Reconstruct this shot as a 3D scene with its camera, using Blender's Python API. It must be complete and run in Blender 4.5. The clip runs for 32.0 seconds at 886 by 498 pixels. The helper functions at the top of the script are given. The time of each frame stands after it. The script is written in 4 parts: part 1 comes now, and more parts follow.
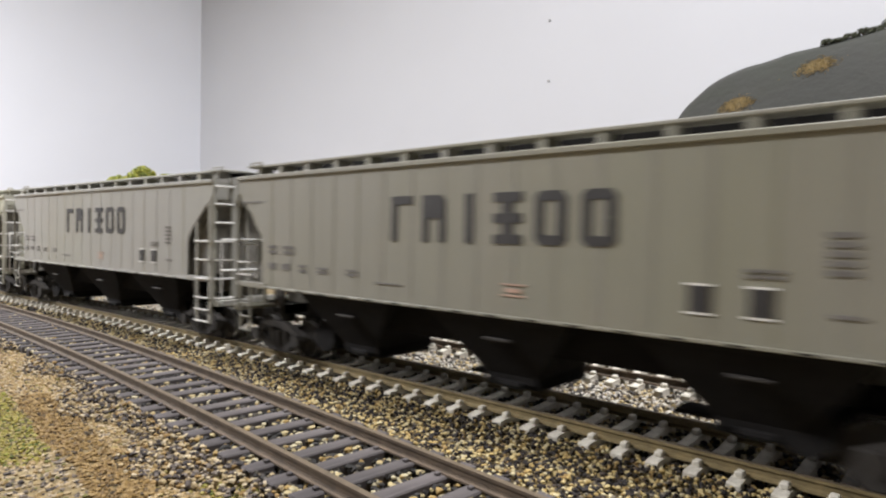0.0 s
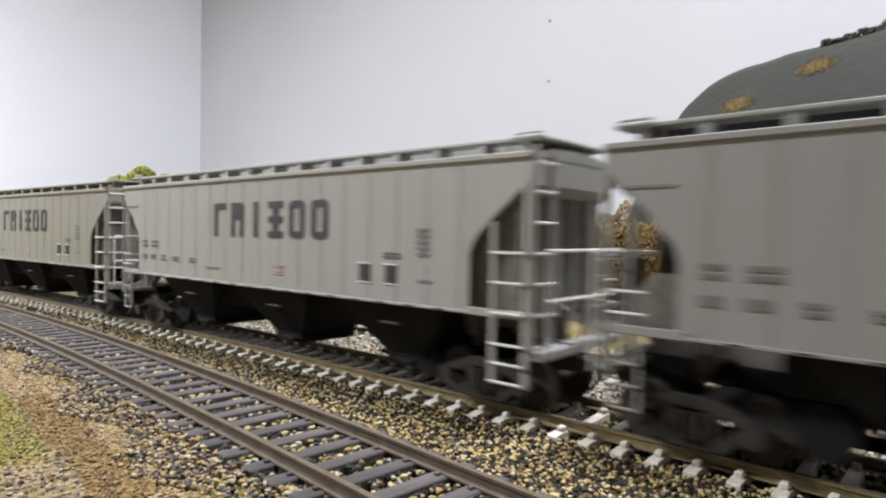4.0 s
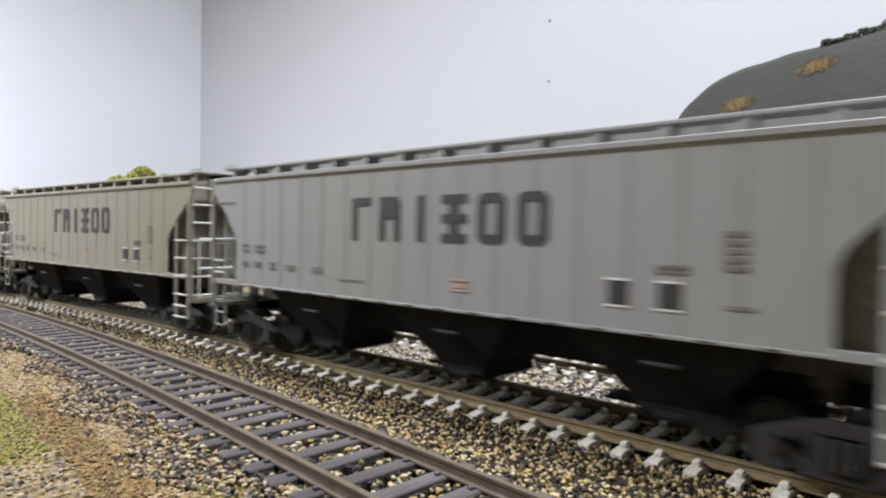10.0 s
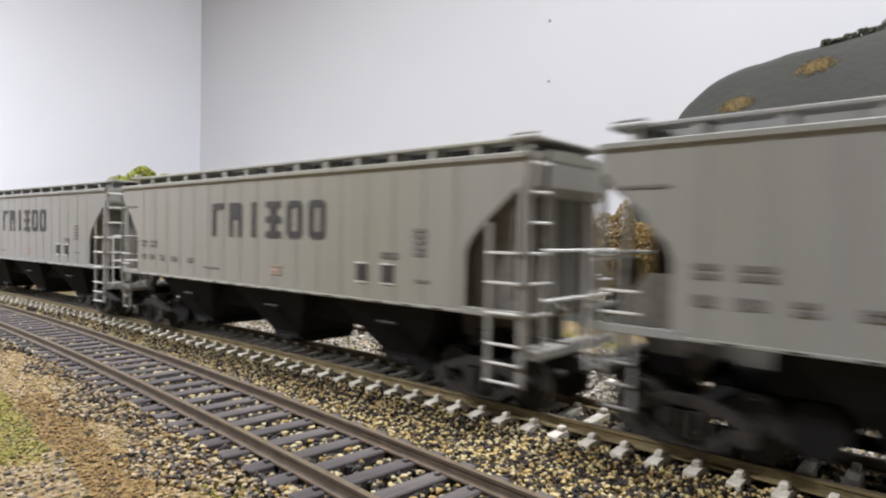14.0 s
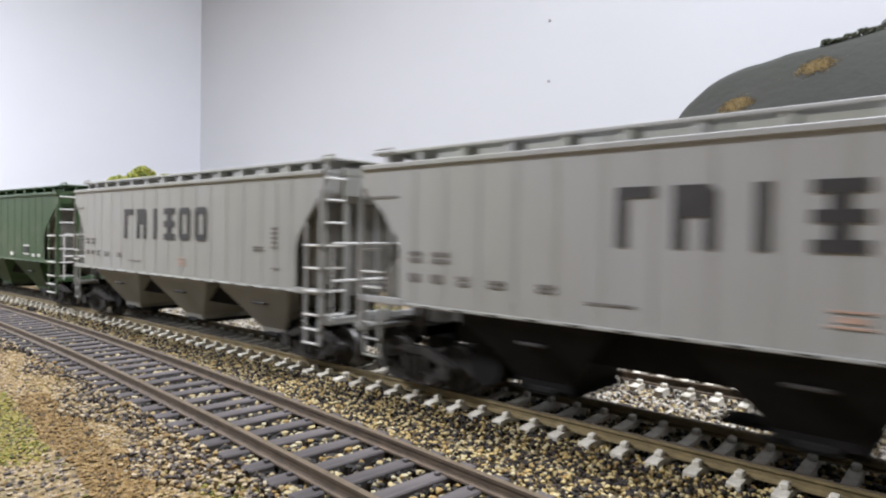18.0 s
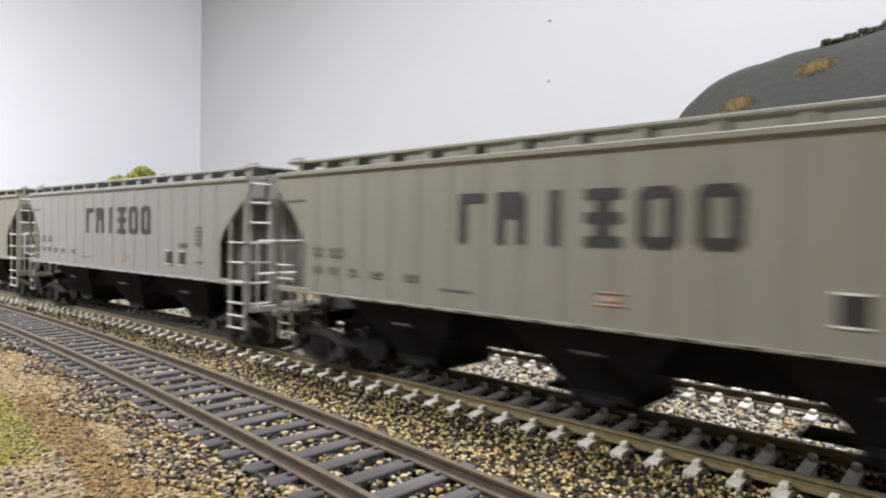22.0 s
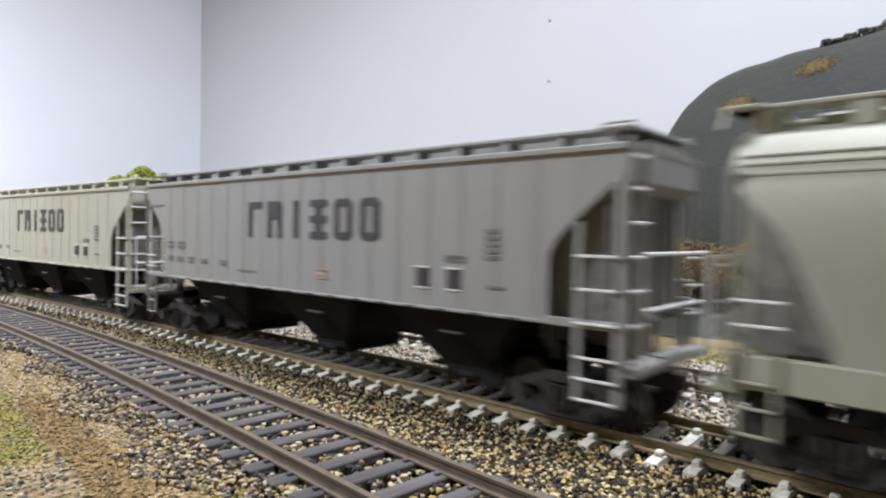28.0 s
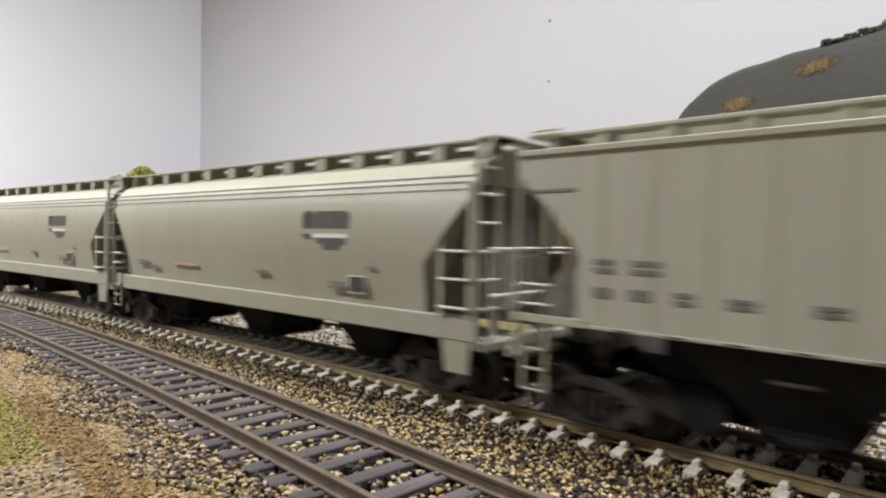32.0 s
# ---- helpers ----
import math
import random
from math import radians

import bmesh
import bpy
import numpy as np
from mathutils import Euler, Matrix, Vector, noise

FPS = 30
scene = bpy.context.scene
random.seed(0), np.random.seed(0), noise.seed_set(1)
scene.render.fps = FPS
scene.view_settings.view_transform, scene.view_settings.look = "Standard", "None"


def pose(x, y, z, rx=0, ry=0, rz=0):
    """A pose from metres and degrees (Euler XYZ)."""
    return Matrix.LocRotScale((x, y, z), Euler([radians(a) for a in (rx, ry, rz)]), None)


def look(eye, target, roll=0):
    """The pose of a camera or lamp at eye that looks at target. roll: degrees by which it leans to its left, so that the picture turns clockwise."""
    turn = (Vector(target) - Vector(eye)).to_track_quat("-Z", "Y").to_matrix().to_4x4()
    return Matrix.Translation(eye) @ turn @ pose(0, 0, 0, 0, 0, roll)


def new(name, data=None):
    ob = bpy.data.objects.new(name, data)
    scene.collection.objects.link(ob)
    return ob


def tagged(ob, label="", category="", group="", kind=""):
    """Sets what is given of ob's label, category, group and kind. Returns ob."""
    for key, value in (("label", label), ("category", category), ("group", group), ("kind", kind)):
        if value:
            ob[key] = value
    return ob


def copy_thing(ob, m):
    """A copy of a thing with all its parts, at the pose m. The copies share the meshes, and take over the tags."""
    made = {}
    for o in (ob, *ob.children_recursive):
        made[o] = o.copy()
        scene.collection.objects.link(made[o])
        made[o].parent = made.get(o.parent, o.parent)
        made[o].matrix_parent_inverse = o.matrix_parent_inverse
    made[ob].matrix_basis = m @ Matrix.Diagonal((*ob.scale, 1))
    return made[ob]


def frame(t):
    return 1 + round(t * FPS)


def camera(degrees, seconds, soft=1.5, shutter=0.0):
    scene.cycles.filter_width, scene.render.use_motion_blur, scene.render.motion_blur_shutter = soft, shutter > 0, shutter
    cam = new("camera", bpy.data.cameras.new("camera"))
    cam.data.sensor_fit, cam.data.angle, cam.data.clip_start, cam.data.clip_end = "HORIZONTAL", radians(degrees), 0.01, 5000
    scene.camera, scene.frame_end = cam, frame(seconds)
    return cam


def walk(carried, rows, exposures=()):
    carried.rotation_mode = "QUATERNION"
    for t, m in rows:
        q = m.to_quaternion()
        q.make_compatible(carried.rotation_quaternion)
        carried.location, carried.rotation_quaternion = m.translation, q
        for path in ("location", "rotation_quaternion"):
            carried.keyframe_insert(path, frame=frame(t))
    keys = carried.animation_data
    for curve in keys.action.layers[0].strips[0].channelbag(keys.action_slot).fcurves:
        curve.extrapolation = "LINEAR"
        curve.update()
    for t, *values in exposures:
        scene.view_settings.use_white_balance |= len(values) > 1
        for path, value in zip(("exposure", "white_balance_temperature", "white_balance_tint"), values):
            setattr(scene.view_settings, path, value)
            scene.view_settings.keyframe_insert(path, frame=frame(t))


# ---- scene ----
# Camera: stands still on the layout, a hand's width from the near track.
MM = 0.001
cam = camera(70.9, 32.0, soft=2.15, shutter=0.5)
EYE = (0.0, 0.0, 0.0366)
stand = look(EYE, (-0.67865, 0.73412, 0.0366 - 0.02245), 1.0)
walk(cam, [(0.0, stand), (32.0, stand)], [
    (0, 0.15, 6320, 10), (1, 0.2, 6040, 10), (2, 0.2, 6150, 10), (3, 0.16, 6150, 10), (6, 0.2, 6150, 10), (7, 0.2, 5810, 10), (8, 0.16, 6320, 10), (9, 0.2, 6040, 10), (10, 0.2, 5980, 10), (11, 0.2, 6320, 10), (12, 0.2, 6040, 10), (13, 0.1, 6090, 10), (14, 0.16, 6210, 10), (17, 0.2, 6090, 10), (18, 0.2, 5980, 10), (19, 0.14, 6380, 10), (20, 0.2, 6090, 10), (21, 0.2, 6150, 10), (22, 0.2, 6210, 10), (23, 0.2, 5810, 10), (24, 0.14, 6380, 10), (25, 0.2, 6150, 10), (27.5, 0.2, 6320, 10), (28, 0.2, 5860, 10), (29, 0.2, 6150, 10), (30, 0.12, 6150, 10), (31, 0.2, 5920, 10), (32, 0.02, 6440, 10)])

# Light: two unseen lamps, one over the back of the layout, another added in front of it near the side wall.
world = bpy.data.worlds.new("world")
scene.world = world
world.use_nodes = True
world.node_tree.nodes["Background"].inputs[0].default_value = (0.75, 0.8, 0.9, 1)
world.node_tree.nodes["Background"].inputs[1].default_value = 0.05


def strip_light(x, y, z, watts, sx=1.2, sy=0.12):
    data = bpy.data.lights.new("strip_light", "AREA")
    data.shape, data.size, data.size_y, data.energy = "RECTANGLE", sx, sy, watts
    data.color = (1.0, 0.98, 0.99)
    ob = new("strip_light", data)
    ob.location = (x, y, z)
    return ob


strip_light(0.12, 0.27, 1.30, 28, 0.16, 0.24)
# Added fill for the car sides and the side wall.
strip_light(-0.96, -0.40, 0.74, 28, 0.5, 0.12)


# ---- materials ----
class Mat:
    """A small builder of node materials."""

    def __init__(self, name, color=(0.5, 0.5, 0.5), rough=0.6, metal=0.0):
        self.m = bpy.data.materials.new(name)
        self.m.use_nodes = True
        self.t = self.m.node_tree
        self.b = self.t.nodes["Principled BSDF"]
        self.b.inputs["Base Color"].default_value = (*color, 1)
        self.b.inputs["Roughness"].default_value = rough
        self.b.inputs["Metallic"].default_value = metal
        self.co = self.t.nodes.new("ShaderNodeTexCoord").outputs["Object"]

    def node(self, kind, **values):
        n = self.t.nodes.new(kind)
        for k, v in values.items():
            n.inputs[k.replace("_", " ")].default_value = v
        return n

    def link(self, a, b):
        self.t.links.new(a, b)

    def noise(self, scale, detail=4.0, stretch=(1, 1, 1), rough=0.6):
        mp = self.t.nodes.new("ShaderNodeMapping")
        mp.inputs["Scale"].default_value = stretch
        self.link(self.co, mp.inputs["Vector"])
        n = self.node("ShaderNodeTexNoise", Scale=scale, Detail=detail, Roughness=rough)
        self.link(mp.outputs[0], n.inputs["Vector"])
        return n.outputs["Fac"]

    def ramp(self, fac, stops):
        r = self.t.nodes.new("ShaderNodeValToRGB")
        e = r.color_ramp.elements
        while len(e) < len(stops):
            e.new(0.5)
        for el, (pos, col) in zip(e, stops):
            el.position, el.color = pos, (*col, 1) if len(col) == 3 else col
        self.link(fac, r.inputs[0])
        return r.outputs[0]

    def mix(self, fac, a, b, blend="MIX"):
        n = self.t.nodes.new("ShaderNodeMix")
        n.data_type, n.blend_type = "RGBA", blend
        fs, sa, sb = n.inputs[0], n.inputs[6], n.inputs[7]
        for s, v in ((fs, fac), (sa, a), (sb, b)):
            if isinstance(v, bpy.types.NodeSocket):
                self.link(v, s)
            elif isinstance(v, (int, float)):
                s.default_value = v
            else:
                s.default_value = (*v, 1)
        return n.outputs[2]

    def color(self, out):
        self.link(out, self.b.inputs["Base Color"])
        return self

    def bump(self, fac, strength=0.3, dist=0.0002):
        n = self.node("ShaderNodeBump", Strength=strength, Distance=dist)
        self.link(fac, n.inputs["Height"])
        self.link(n.outputs[0], self.b.inputs["Normal"])
        return self

    def rough(self, fac, lo, hi):
        n = self.t.nodes.new("ShaderNodeMapRange")
        n.inputs["To Min"].default_value, n.inputs["To Max"].default_value = lo, hi
        self.link(fac, n.inputs[0])
        self.link(n.outputs[0], self.b.inputs["Roughness"])
        return self

    def island(self):
        return self.t.nodes.new("ShaderNodeNewGeometry").outputs["Random Per Island"]

    def info(self, which):
        return self.t.nodes.new("ShaderNodeObjectInfo").outputs[which]


def plain(name, color, rough=0.6, metal=0.0, vary=0.25, scale=400, bump=0.15, spec=0.5):
    m = Mat(name, color, rough, metal)
    m.b.inputs["Specular IOR Level"].default_value = spec
    n = m.noise(scale)
    dark, light = [c * (1 - vary) for c in color], [min(1, c * (1 + vary)) for c in color]
    m.color(m.ramp(n, [(0.3, dark), (0.7, light)]))
    m.bump(n, bump)
    return m.m


def car_paint(name):
    """Weathered car paint: the colour comes from each part, with streaks of grime running down."""
    m = Mat(name, rough=0.55)
    base = m.info("Color")
    shift = m.t.nodes.new("ShaderNodeVectorMath")
    shift.operation = "MULTIPLY_ADD"
    m.link(m.info("Random"), shift.inputs[0])
    shift.inputs[1].default_value = (0.9, 0.7, 0.8)
    m.link(m.co, shift.inputs[2])
    m.co = shift.outputs[0]
    streak = m.noise(260, 3, (1, 1, 0.08))
    blotch = m.noise(45, 4)
    stain = m.noise(13, 3, (1, 1, 0.45))
    base = m.mix(m.ramp(stain, [(0.42, (0, 0, 0)), (0.68, (1, 1, 1))]), base, m.mix(1.0, base, (0.95, 0.96, 0.84), "MULTIPLY"))
    c = m.mix(m.ramp(streak, [(0.45, (0, 0, 0)), (0.8, (0.16, 0.16, 0.16))]), base, (0.12, 0.10, 0.075))
    c = m.mix(m.ramp(blotch, [(0.5, (0, 0, 0)), (0.8, (0.25, 0.25, 0.25))]), c, (0.3, 0.26, 0.2))
    m.color(c)
    m.bump(m.noise(1500, 2), 0.08, 0.0001)
    m.rough(blotch, 0.45, 0.7)
    return m.m


PAINT = car_paint("car_paint")
# Grime black, deepened for the shade under the cars.
GRIME_SHADE = plain("grime_shade_black", (0.012, 0.011, 0.0105), 0.9, spec=0.15)
TRUCK = plain("truck_brown_black", (0.036, 0.032, 0.028), 0.75, spec=0.25)
# Lighter than the car paint: light caught on thin rungs put into the colour.
LIT_RUNG = plain("lit_rung", (0.72, 0.71, 0.68), 0.45, 0, 0.1)
STEEL = plain("bright_tread", (0.45, 0.44, 0.42), 0.35, 0.9, 0.1)
MARK = plain("stencil_black", (0.03, 0.028, 0.028), 0.6, 0, 0.2)
# Brown for body paint at the car ends, with their shade put into the colour.
END_SHADE = plain("shaded_end_brown", (0.165, 0.155, 0.134), 0.8)
WHITE = plain("decal_white", (0.75, 0.74, 0.7), 0.6, 0, 0.08)
GREENMARK = plain("decal_yellow", (0.5, 0.48, 0.1), 0.6, 0, 0.2)
SHIELD = plain("shield_dark", (0.075, 0.065, 0.064), 0.6, 0, 0.2)
FADED = plain("faded_print", (0.16, 0.15, 0.14), 0.6, 0, 0.2)
PALERED = plain("pale_red_print", (0.46, 0.31, 0.24), 0.6, 0, 0.2)
RAILSIDE = plain("rail_brown", (0.085, 0.06, 0.038), 0.7, 0.1, 0.3, 300)
RAILGOLD = plain("rail_ochre_brown", (0.20, 0.155, 0.075), 0.55, 0.2, 0.3, 300)
RAILTOP = plain("rail_head", (0.12, 0.092, 0.06), 0.6, 0.3, 0.25, 500)


def concrete():
    m = Mat("concrete_tie", rough=0.85)
    n = m.noise(700, 5)
    c = m.ramp(n, [(0.3, (0.50, 0.47, 0.395)), (0.7, (0.74, 0.70, 0.605))])
    v = m.ramp(m.info("Random"), [(0.0, (0.75, 0.74, 0.72)), (1.0, (1, 1, 1))])
    m.color(m.mix(1.0, c, v, "MULTIPLY")).bump(n, 0.2)
    return m.m


def wood_tie():
    m = Mat("wood_tie", rough=0.8)
    n = m.noise(500, 5, (1, 0.12, 1))
    c = m.ramp(n, [(0.3, (0.042, 0.035, 0.034)), (0.7, (0.096, 0.083, 0.08))])
    v = m.ramp(m.info("Random"), [(0.0, (0.7, 0.7, 0.7)), (1.0, (1.1, 1.1, 1.1))])
    m.color(m.mix(1.0, c, v, "MULTIPLY")).bump(n, 0.3)
    return m.m


CONCRETE, WOOD = concrete(), wood_tie()


def stones(name, cols):
    m = Mat(name, rough=0.8)
    r = m.t.nodes.new("ShaderNodeValToRGB")
    r.color_ramp.interpolation = "CONSTANT"
    e = r.color_ramp.elements
    while len(e) < len(cols):
        e.new(0.5)
    for i, (pos, col) in enumerate(cols):
        e[i].position, e[i].color = pos, (*col, 1)
    m.link(m.island(), r.inputs[0])
    n = m.noise(1800, 3)
    m.color(m.mix(0.5, r.outputs[0], m.ramp(n, [(0.3, (0.45, 0.45, 0.45)), (0.7, (1.1, 1.1, 1.1))]), "MULTIPLY"))
    m.bump(n, 0.3)
    return m.m


BALLAST = stones("mixed_ballast", [(0.0, (0.0142, 0.00901, 0.00642)), (0.38, (0.0451, 0.03, 0.0183)), (0.48, (0.387, 0.276, 0.0966)),
                                   (0.60, (0.464, 0.366, 0.165)), (0.80, (0.49, 0.42, 0.244)), (0.90, (0.244, 0.156, 0.0459)), (0.96, (0.142, 0.12, 0.0826))])
# Ballast round the back track, with strong light put into its paler colours.
LIT_BALLAST = stones("pale_ballast", [(0.0, (0.62, 0.58, 0.50)), (0.28, (0.48, 0.43, 0.34)), (0.46, (0.06, 0.052, 0.046)), (0.74, (0.55, 0.43, 0.22)), (0.88, (0.16, 0.13, 0.10))])
SCATTER = stones("tan_scatter", [(0.0, (0.291, 0.197, 0.0755)), (0.25, (0.343, 0.253, 0.127)), (0.5, (0.225, 0.142, 0.0492)),
                                 (0.62, (0.41, 0.327, 0.208)), (0.78, (0.0793, 0.0616, 0.0463)), (0.9, (0.198, 0.154, 0.0405))])
BEDSTONE = stones("bed_stone", [(0.0, (0.0129, 0.0107, 0.00826)), (0.48, (0.0516, 0.042, 0.0276)), (0.60, (0.387, 0.313, 0.156)), (0.75, (0.425, 0.372, 0.23)), (0.9, (0.271, 0.18, 0.0554))])
SHOULDER = stones("shoulder_stone", [(0.0, (0.0308, 0.0236, 0.0203)), (0.24, (0.0684, 0.0536, 0.0443)), (0.38, (0.342, 0.262, 0.137)), (0.58, (0.424, 0.351, 0.227)), (0.76, (0.247, 0.153, 0.0479)), (0.86, (0.151, 0.122, 0.0957))])
GRIT = stones("pale_grit", [(0.0, (0.35, 0.28, 0.178)), (0.22, (0.14, 0.111, 0.0857)), (0.36, (0.308, 0.228, 0.117)), (0.56, (0.0489, 0.0392, 0.0337)), (0.76, (0.224, 0.15, 0.0551)), (0.92, (0.126, 0.118, 0.0245))])
CRUMB = stones("earth_crumb", [(0.0, (0.218, 0.135, 0.0376)), (0.35, (0.159, 0.0957, 0.0289)), (0.65, (0.277, 0.185, 0.0695)), (0.9, (0.0594, 0.0401, 0.0174))])
TURF = stones("turf", [(0.0, (0.252, 0.208, 0.0314)), (0.28, (0.289, 0.239, 0.0629)), (0.5, (0.189, 0.189, 0.0189)), (0.62, (0.277, 0.226, 0.0947)), (0.78, (0.107, 0.0821, 0.0314)), (0.92, (0.0755, 0.101, 0.0126))])
LEAF = stones("bush_leaf", [(0.0, (0.25, 0.26, 0.03)), (0.4, (0.33, 0.32, 0.045)), (0.7, (0.14, 0.17, 0.025))])
DARKLEAF = stones("dark_leaf", [(0.0, (0.04, 0.048, 0.02)), (0.5, (0.06, 0.065, 0.03)), (0.8, (0.03, 0.034, 0.016))])
PINK = stones("pink_leaf", [(0.0, (0.6, 0.42, 0.38)), (0.5, (0.7, 0.52, 0.45))])


def ground_mat():
    m = Mat("ground_earth", rough=0.9)
    n, f = m.noise(60, 6), m.noise(900, 4)
    c = m.ramp(n, [(0.3, (0.10, 0.07, 0.031)), (0.5, (0.17, 0.122, 0.05)), (0.7, (0.235, 0.18, 0.084))])
    m.color(m.mix(0.6, c, m.ramp(f, [(0.35, (0.3, 0.3, 0.3)), (0.65, (1.2, 1.2, 1.2))]), "MULTIPLY")).bump(f, 0.6, 0.0006)
    return m.m


def wall_mat(name, color):
    m = Mat(name, color, 0.8)
    n = m.noise(1.6, 3)
    m.color(m.ramp(n, [(0.3, [c * 0.96 for c in color]), (0.7, [min(1, c * 1.03) for c in color])]))
    m.bump(m.noise(220, 4), 0.06, 0.0005)
    return m.m


EARTH = ground_mat()
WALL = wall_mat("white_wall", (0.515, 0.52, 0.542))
# Bluish, and lighter than the back wall to stand in for stronger light.
LIT_SIDEWALL = wall_mat("bluish_lit_wall", (0.675, 0.69, 0.735))
CEIL = wall_mat("white_ceiling", (0.82, 0.82, 0.8))


def rock_mat():
    m = Mat("painted_hill", rough=0.85)
    n = m.noise(9, 5)
    c = m.ramp(n, [(0.3, (0.0085, 0.0095, 0.006)), (0.5, (0.0155, 0.0155, 0.011)), (0.7, (0.0115, 0.0150, 0.006))])
    m.color(c).bump(m.noise(90, 5), 0.5, 0.002)
    return m.m


ROCK = rock_mat()


# ---- mesh helpers (all shapes are drawn in millimetres) ----
def mesh_of(name, bm, *mats):
    bmesh.ops.scale(bm, vec=(MM, MM, MM), verts=bm.verts)
    me = bpy.data.meshes.new(name)
    bm.to_mesh(me)
    bm.free()
    for mt in mats:
        me.materials.append(mt)
    return me


def raw_mesh(name, verts, faces, *mats):
    me = bpy.data.meshes.new(name)
    me.from_pydata((np.asarray(verts) * MM).tolist(), [], faces)
    for mt in mats:
        me.materials.append(mt)
    me.update()
    return me


def part(name, bm, material, parent, label=""):
    ob = new(name, mesh_of(name, bm, *(material if isinstance(material, (list, tuple)) else [material])))
    ob.parent = parent
    return tagged(ob, label) if label else ob


def thing(name, label, category, group="", kind=""):
    return tagged(new(name), label, category, group, kind)


def box(bm, x0, x1, y0, y1, z0, z1, bevel=0.0, mat=0):
    g = bmesh.ops.create_cube(bm, size=1)
    vs = g["verts"]
    for v in vs:
        v.co = ((x0 + x1) / 2 + v.co.x * (x1 - x0), (y0 + y1) / 2 + v.co.y * (y1 - y0), (z0 + z1) / 2 + v.co.z * (z1 - z0))
    fs = {f for v in vs for f in v.link_faces}
    for f in fs:
        f.material_index = mat
    if bevel:
        es = list({e for v in vs for e in v.link_edges})
        bmesh.ops.bevel(bm, geom=es, offset=bevel, segments=1, affect="EDGES")
    return bm


def prism(bm, pts, axis, a, b, mat=0):
    """A flat outline pts (two coordinates each) drawn out along an axis from a to b."""
    def at(p, q):
        return {"x": (q, p[0], p[1]), "y": (p[0], q, p[1]), "z": (p[0], p[1], q)}[axis]
    lo, hi = [bm.verts.new(at(p, a)) for p in pts], [bm.verts.new(at(p, b)) for p in pts]
    n = len(pts)
    fs = [bm.faces.new(lo[::-1]), bm.faces.new(hi)]
    fs += [bm.faces.new((lo[i], lo[(i + 1) % n], hi[(i + 1) % n], hi[i])) for i in range(n)]
    for f in fs:
        f.material_index = mat
    bmesh.ops.recalc_face_normals(bm, faces=fs)
    return bm


def rod(bm, p, q, r, n=6, mat=0):
    p, q = Vector(p), Vector(q)
    d = q - p
    g = bmesh.ops.create_cone(bm, cap_ends=True, segments=n, radius1=r, radius2=r, depth=d.length)
    m = Matrix.Translation((p + q) / 2) @ d.to_track_quat("Z", "Y").to_matrix().to_4x4()
    bmesh.ops.transform(bm, matrix=m, verts=g["verts"])
    for f in {f for v in g["verts"] for f in v.link_faces}:
        f.material_index = mat
    return bm


def B():
    return bmesh.new()


# ---- the plan of the tracks ----
D_MAIN, R_MAIN = 118.66, 4545.0
SPACING = 50.6
R_LEFT, S_LEFT, S_RIGHT = 1050.0, -550.0, 250.0
TIE_MAIN, TIE_NEAR = 6.72, 7.7


def step(x, y, h, length, radius):
    """Go on from a place and heading for a length, bending right with a radius (0: straight)."""
    if radius == 0:
        return x + length * math.cos(h), y + length * math.sin(h), h
    a = length / radius
    cx, cy = x + radius * math.sin(h), y - radius * math.cos(h)
    h2 = h - a
    return cx - radius * math.sin(h2), cy + radius * math.cos(h2), h2


X_L, Y_L, H_L = step(0, D_MAIN, 0, S_LEFT, R_MAIN)
X_R, Y_R, H_R = step(0, D_MAIN, 0, S_RIGHT, R_MAIN)
Y_BOTTOM = Y_L - R_LEFT * (1 + math.cos(H_L))
R_RIGHT = (Y_R - Y_BOTTOM) / (1 + math.cos(H_R))
LEN_RIGHT = R_RIGHT * (math.pi + H_R)
LEN_LEFT = R_LEFT * (math.pi - H_L)
STRAIGHT = (X_R + R_RIGHT * math.sin(H_R)) - (X_L + R_LEFT * math.sin(H_L))
LOOP = S_RIGHT - S_LEFT + LEN_RIGHT + STRAIGHT + LEN_LEFT


def main_line(s):
    """Place and heading on the main line, a closed loop, s millimetres past the point beside the camera."""
    s = (s - S_LEFT) % LOOP + S_LEFT
    if s <= S_RIGHT:
        return step(0, D_MAIN, 0, s, R_MAIN)
    s -= S_RIGHT
    if s <= LEN_RIGHT:
        return step(X_R, Y_R, H_R, s, R_RIGHT)
    s -= LEN_RIGHT
    p = step(X_R, Y_R, H_R, LEN_RIGHT, R_RIGHT)
    if s <= STRAIGHT:
        return step(*p, s, 0)
    return step(*step(*p, STRAIGHT, 0), s - STRAIGHT, R_LEFT)


def far_line(s):
    x, y, h = main_line(s)
    return x - SPACING * math.sin(h), y + SPACING * math.cos(h), h


def near_line(s):
    """The near siding: a bend that leaves the main line, straight past the camera."""
    x, y, h = step(0, 60.5, -0.0870, max(-620.0, min(s, 160.0)), 2439.0)
    if s > 160:
        return step(x, y, h, s - 160, 0)
    if s < -620:
        return step(x, y, h, s + 620, 980.0)
    return x, y, h


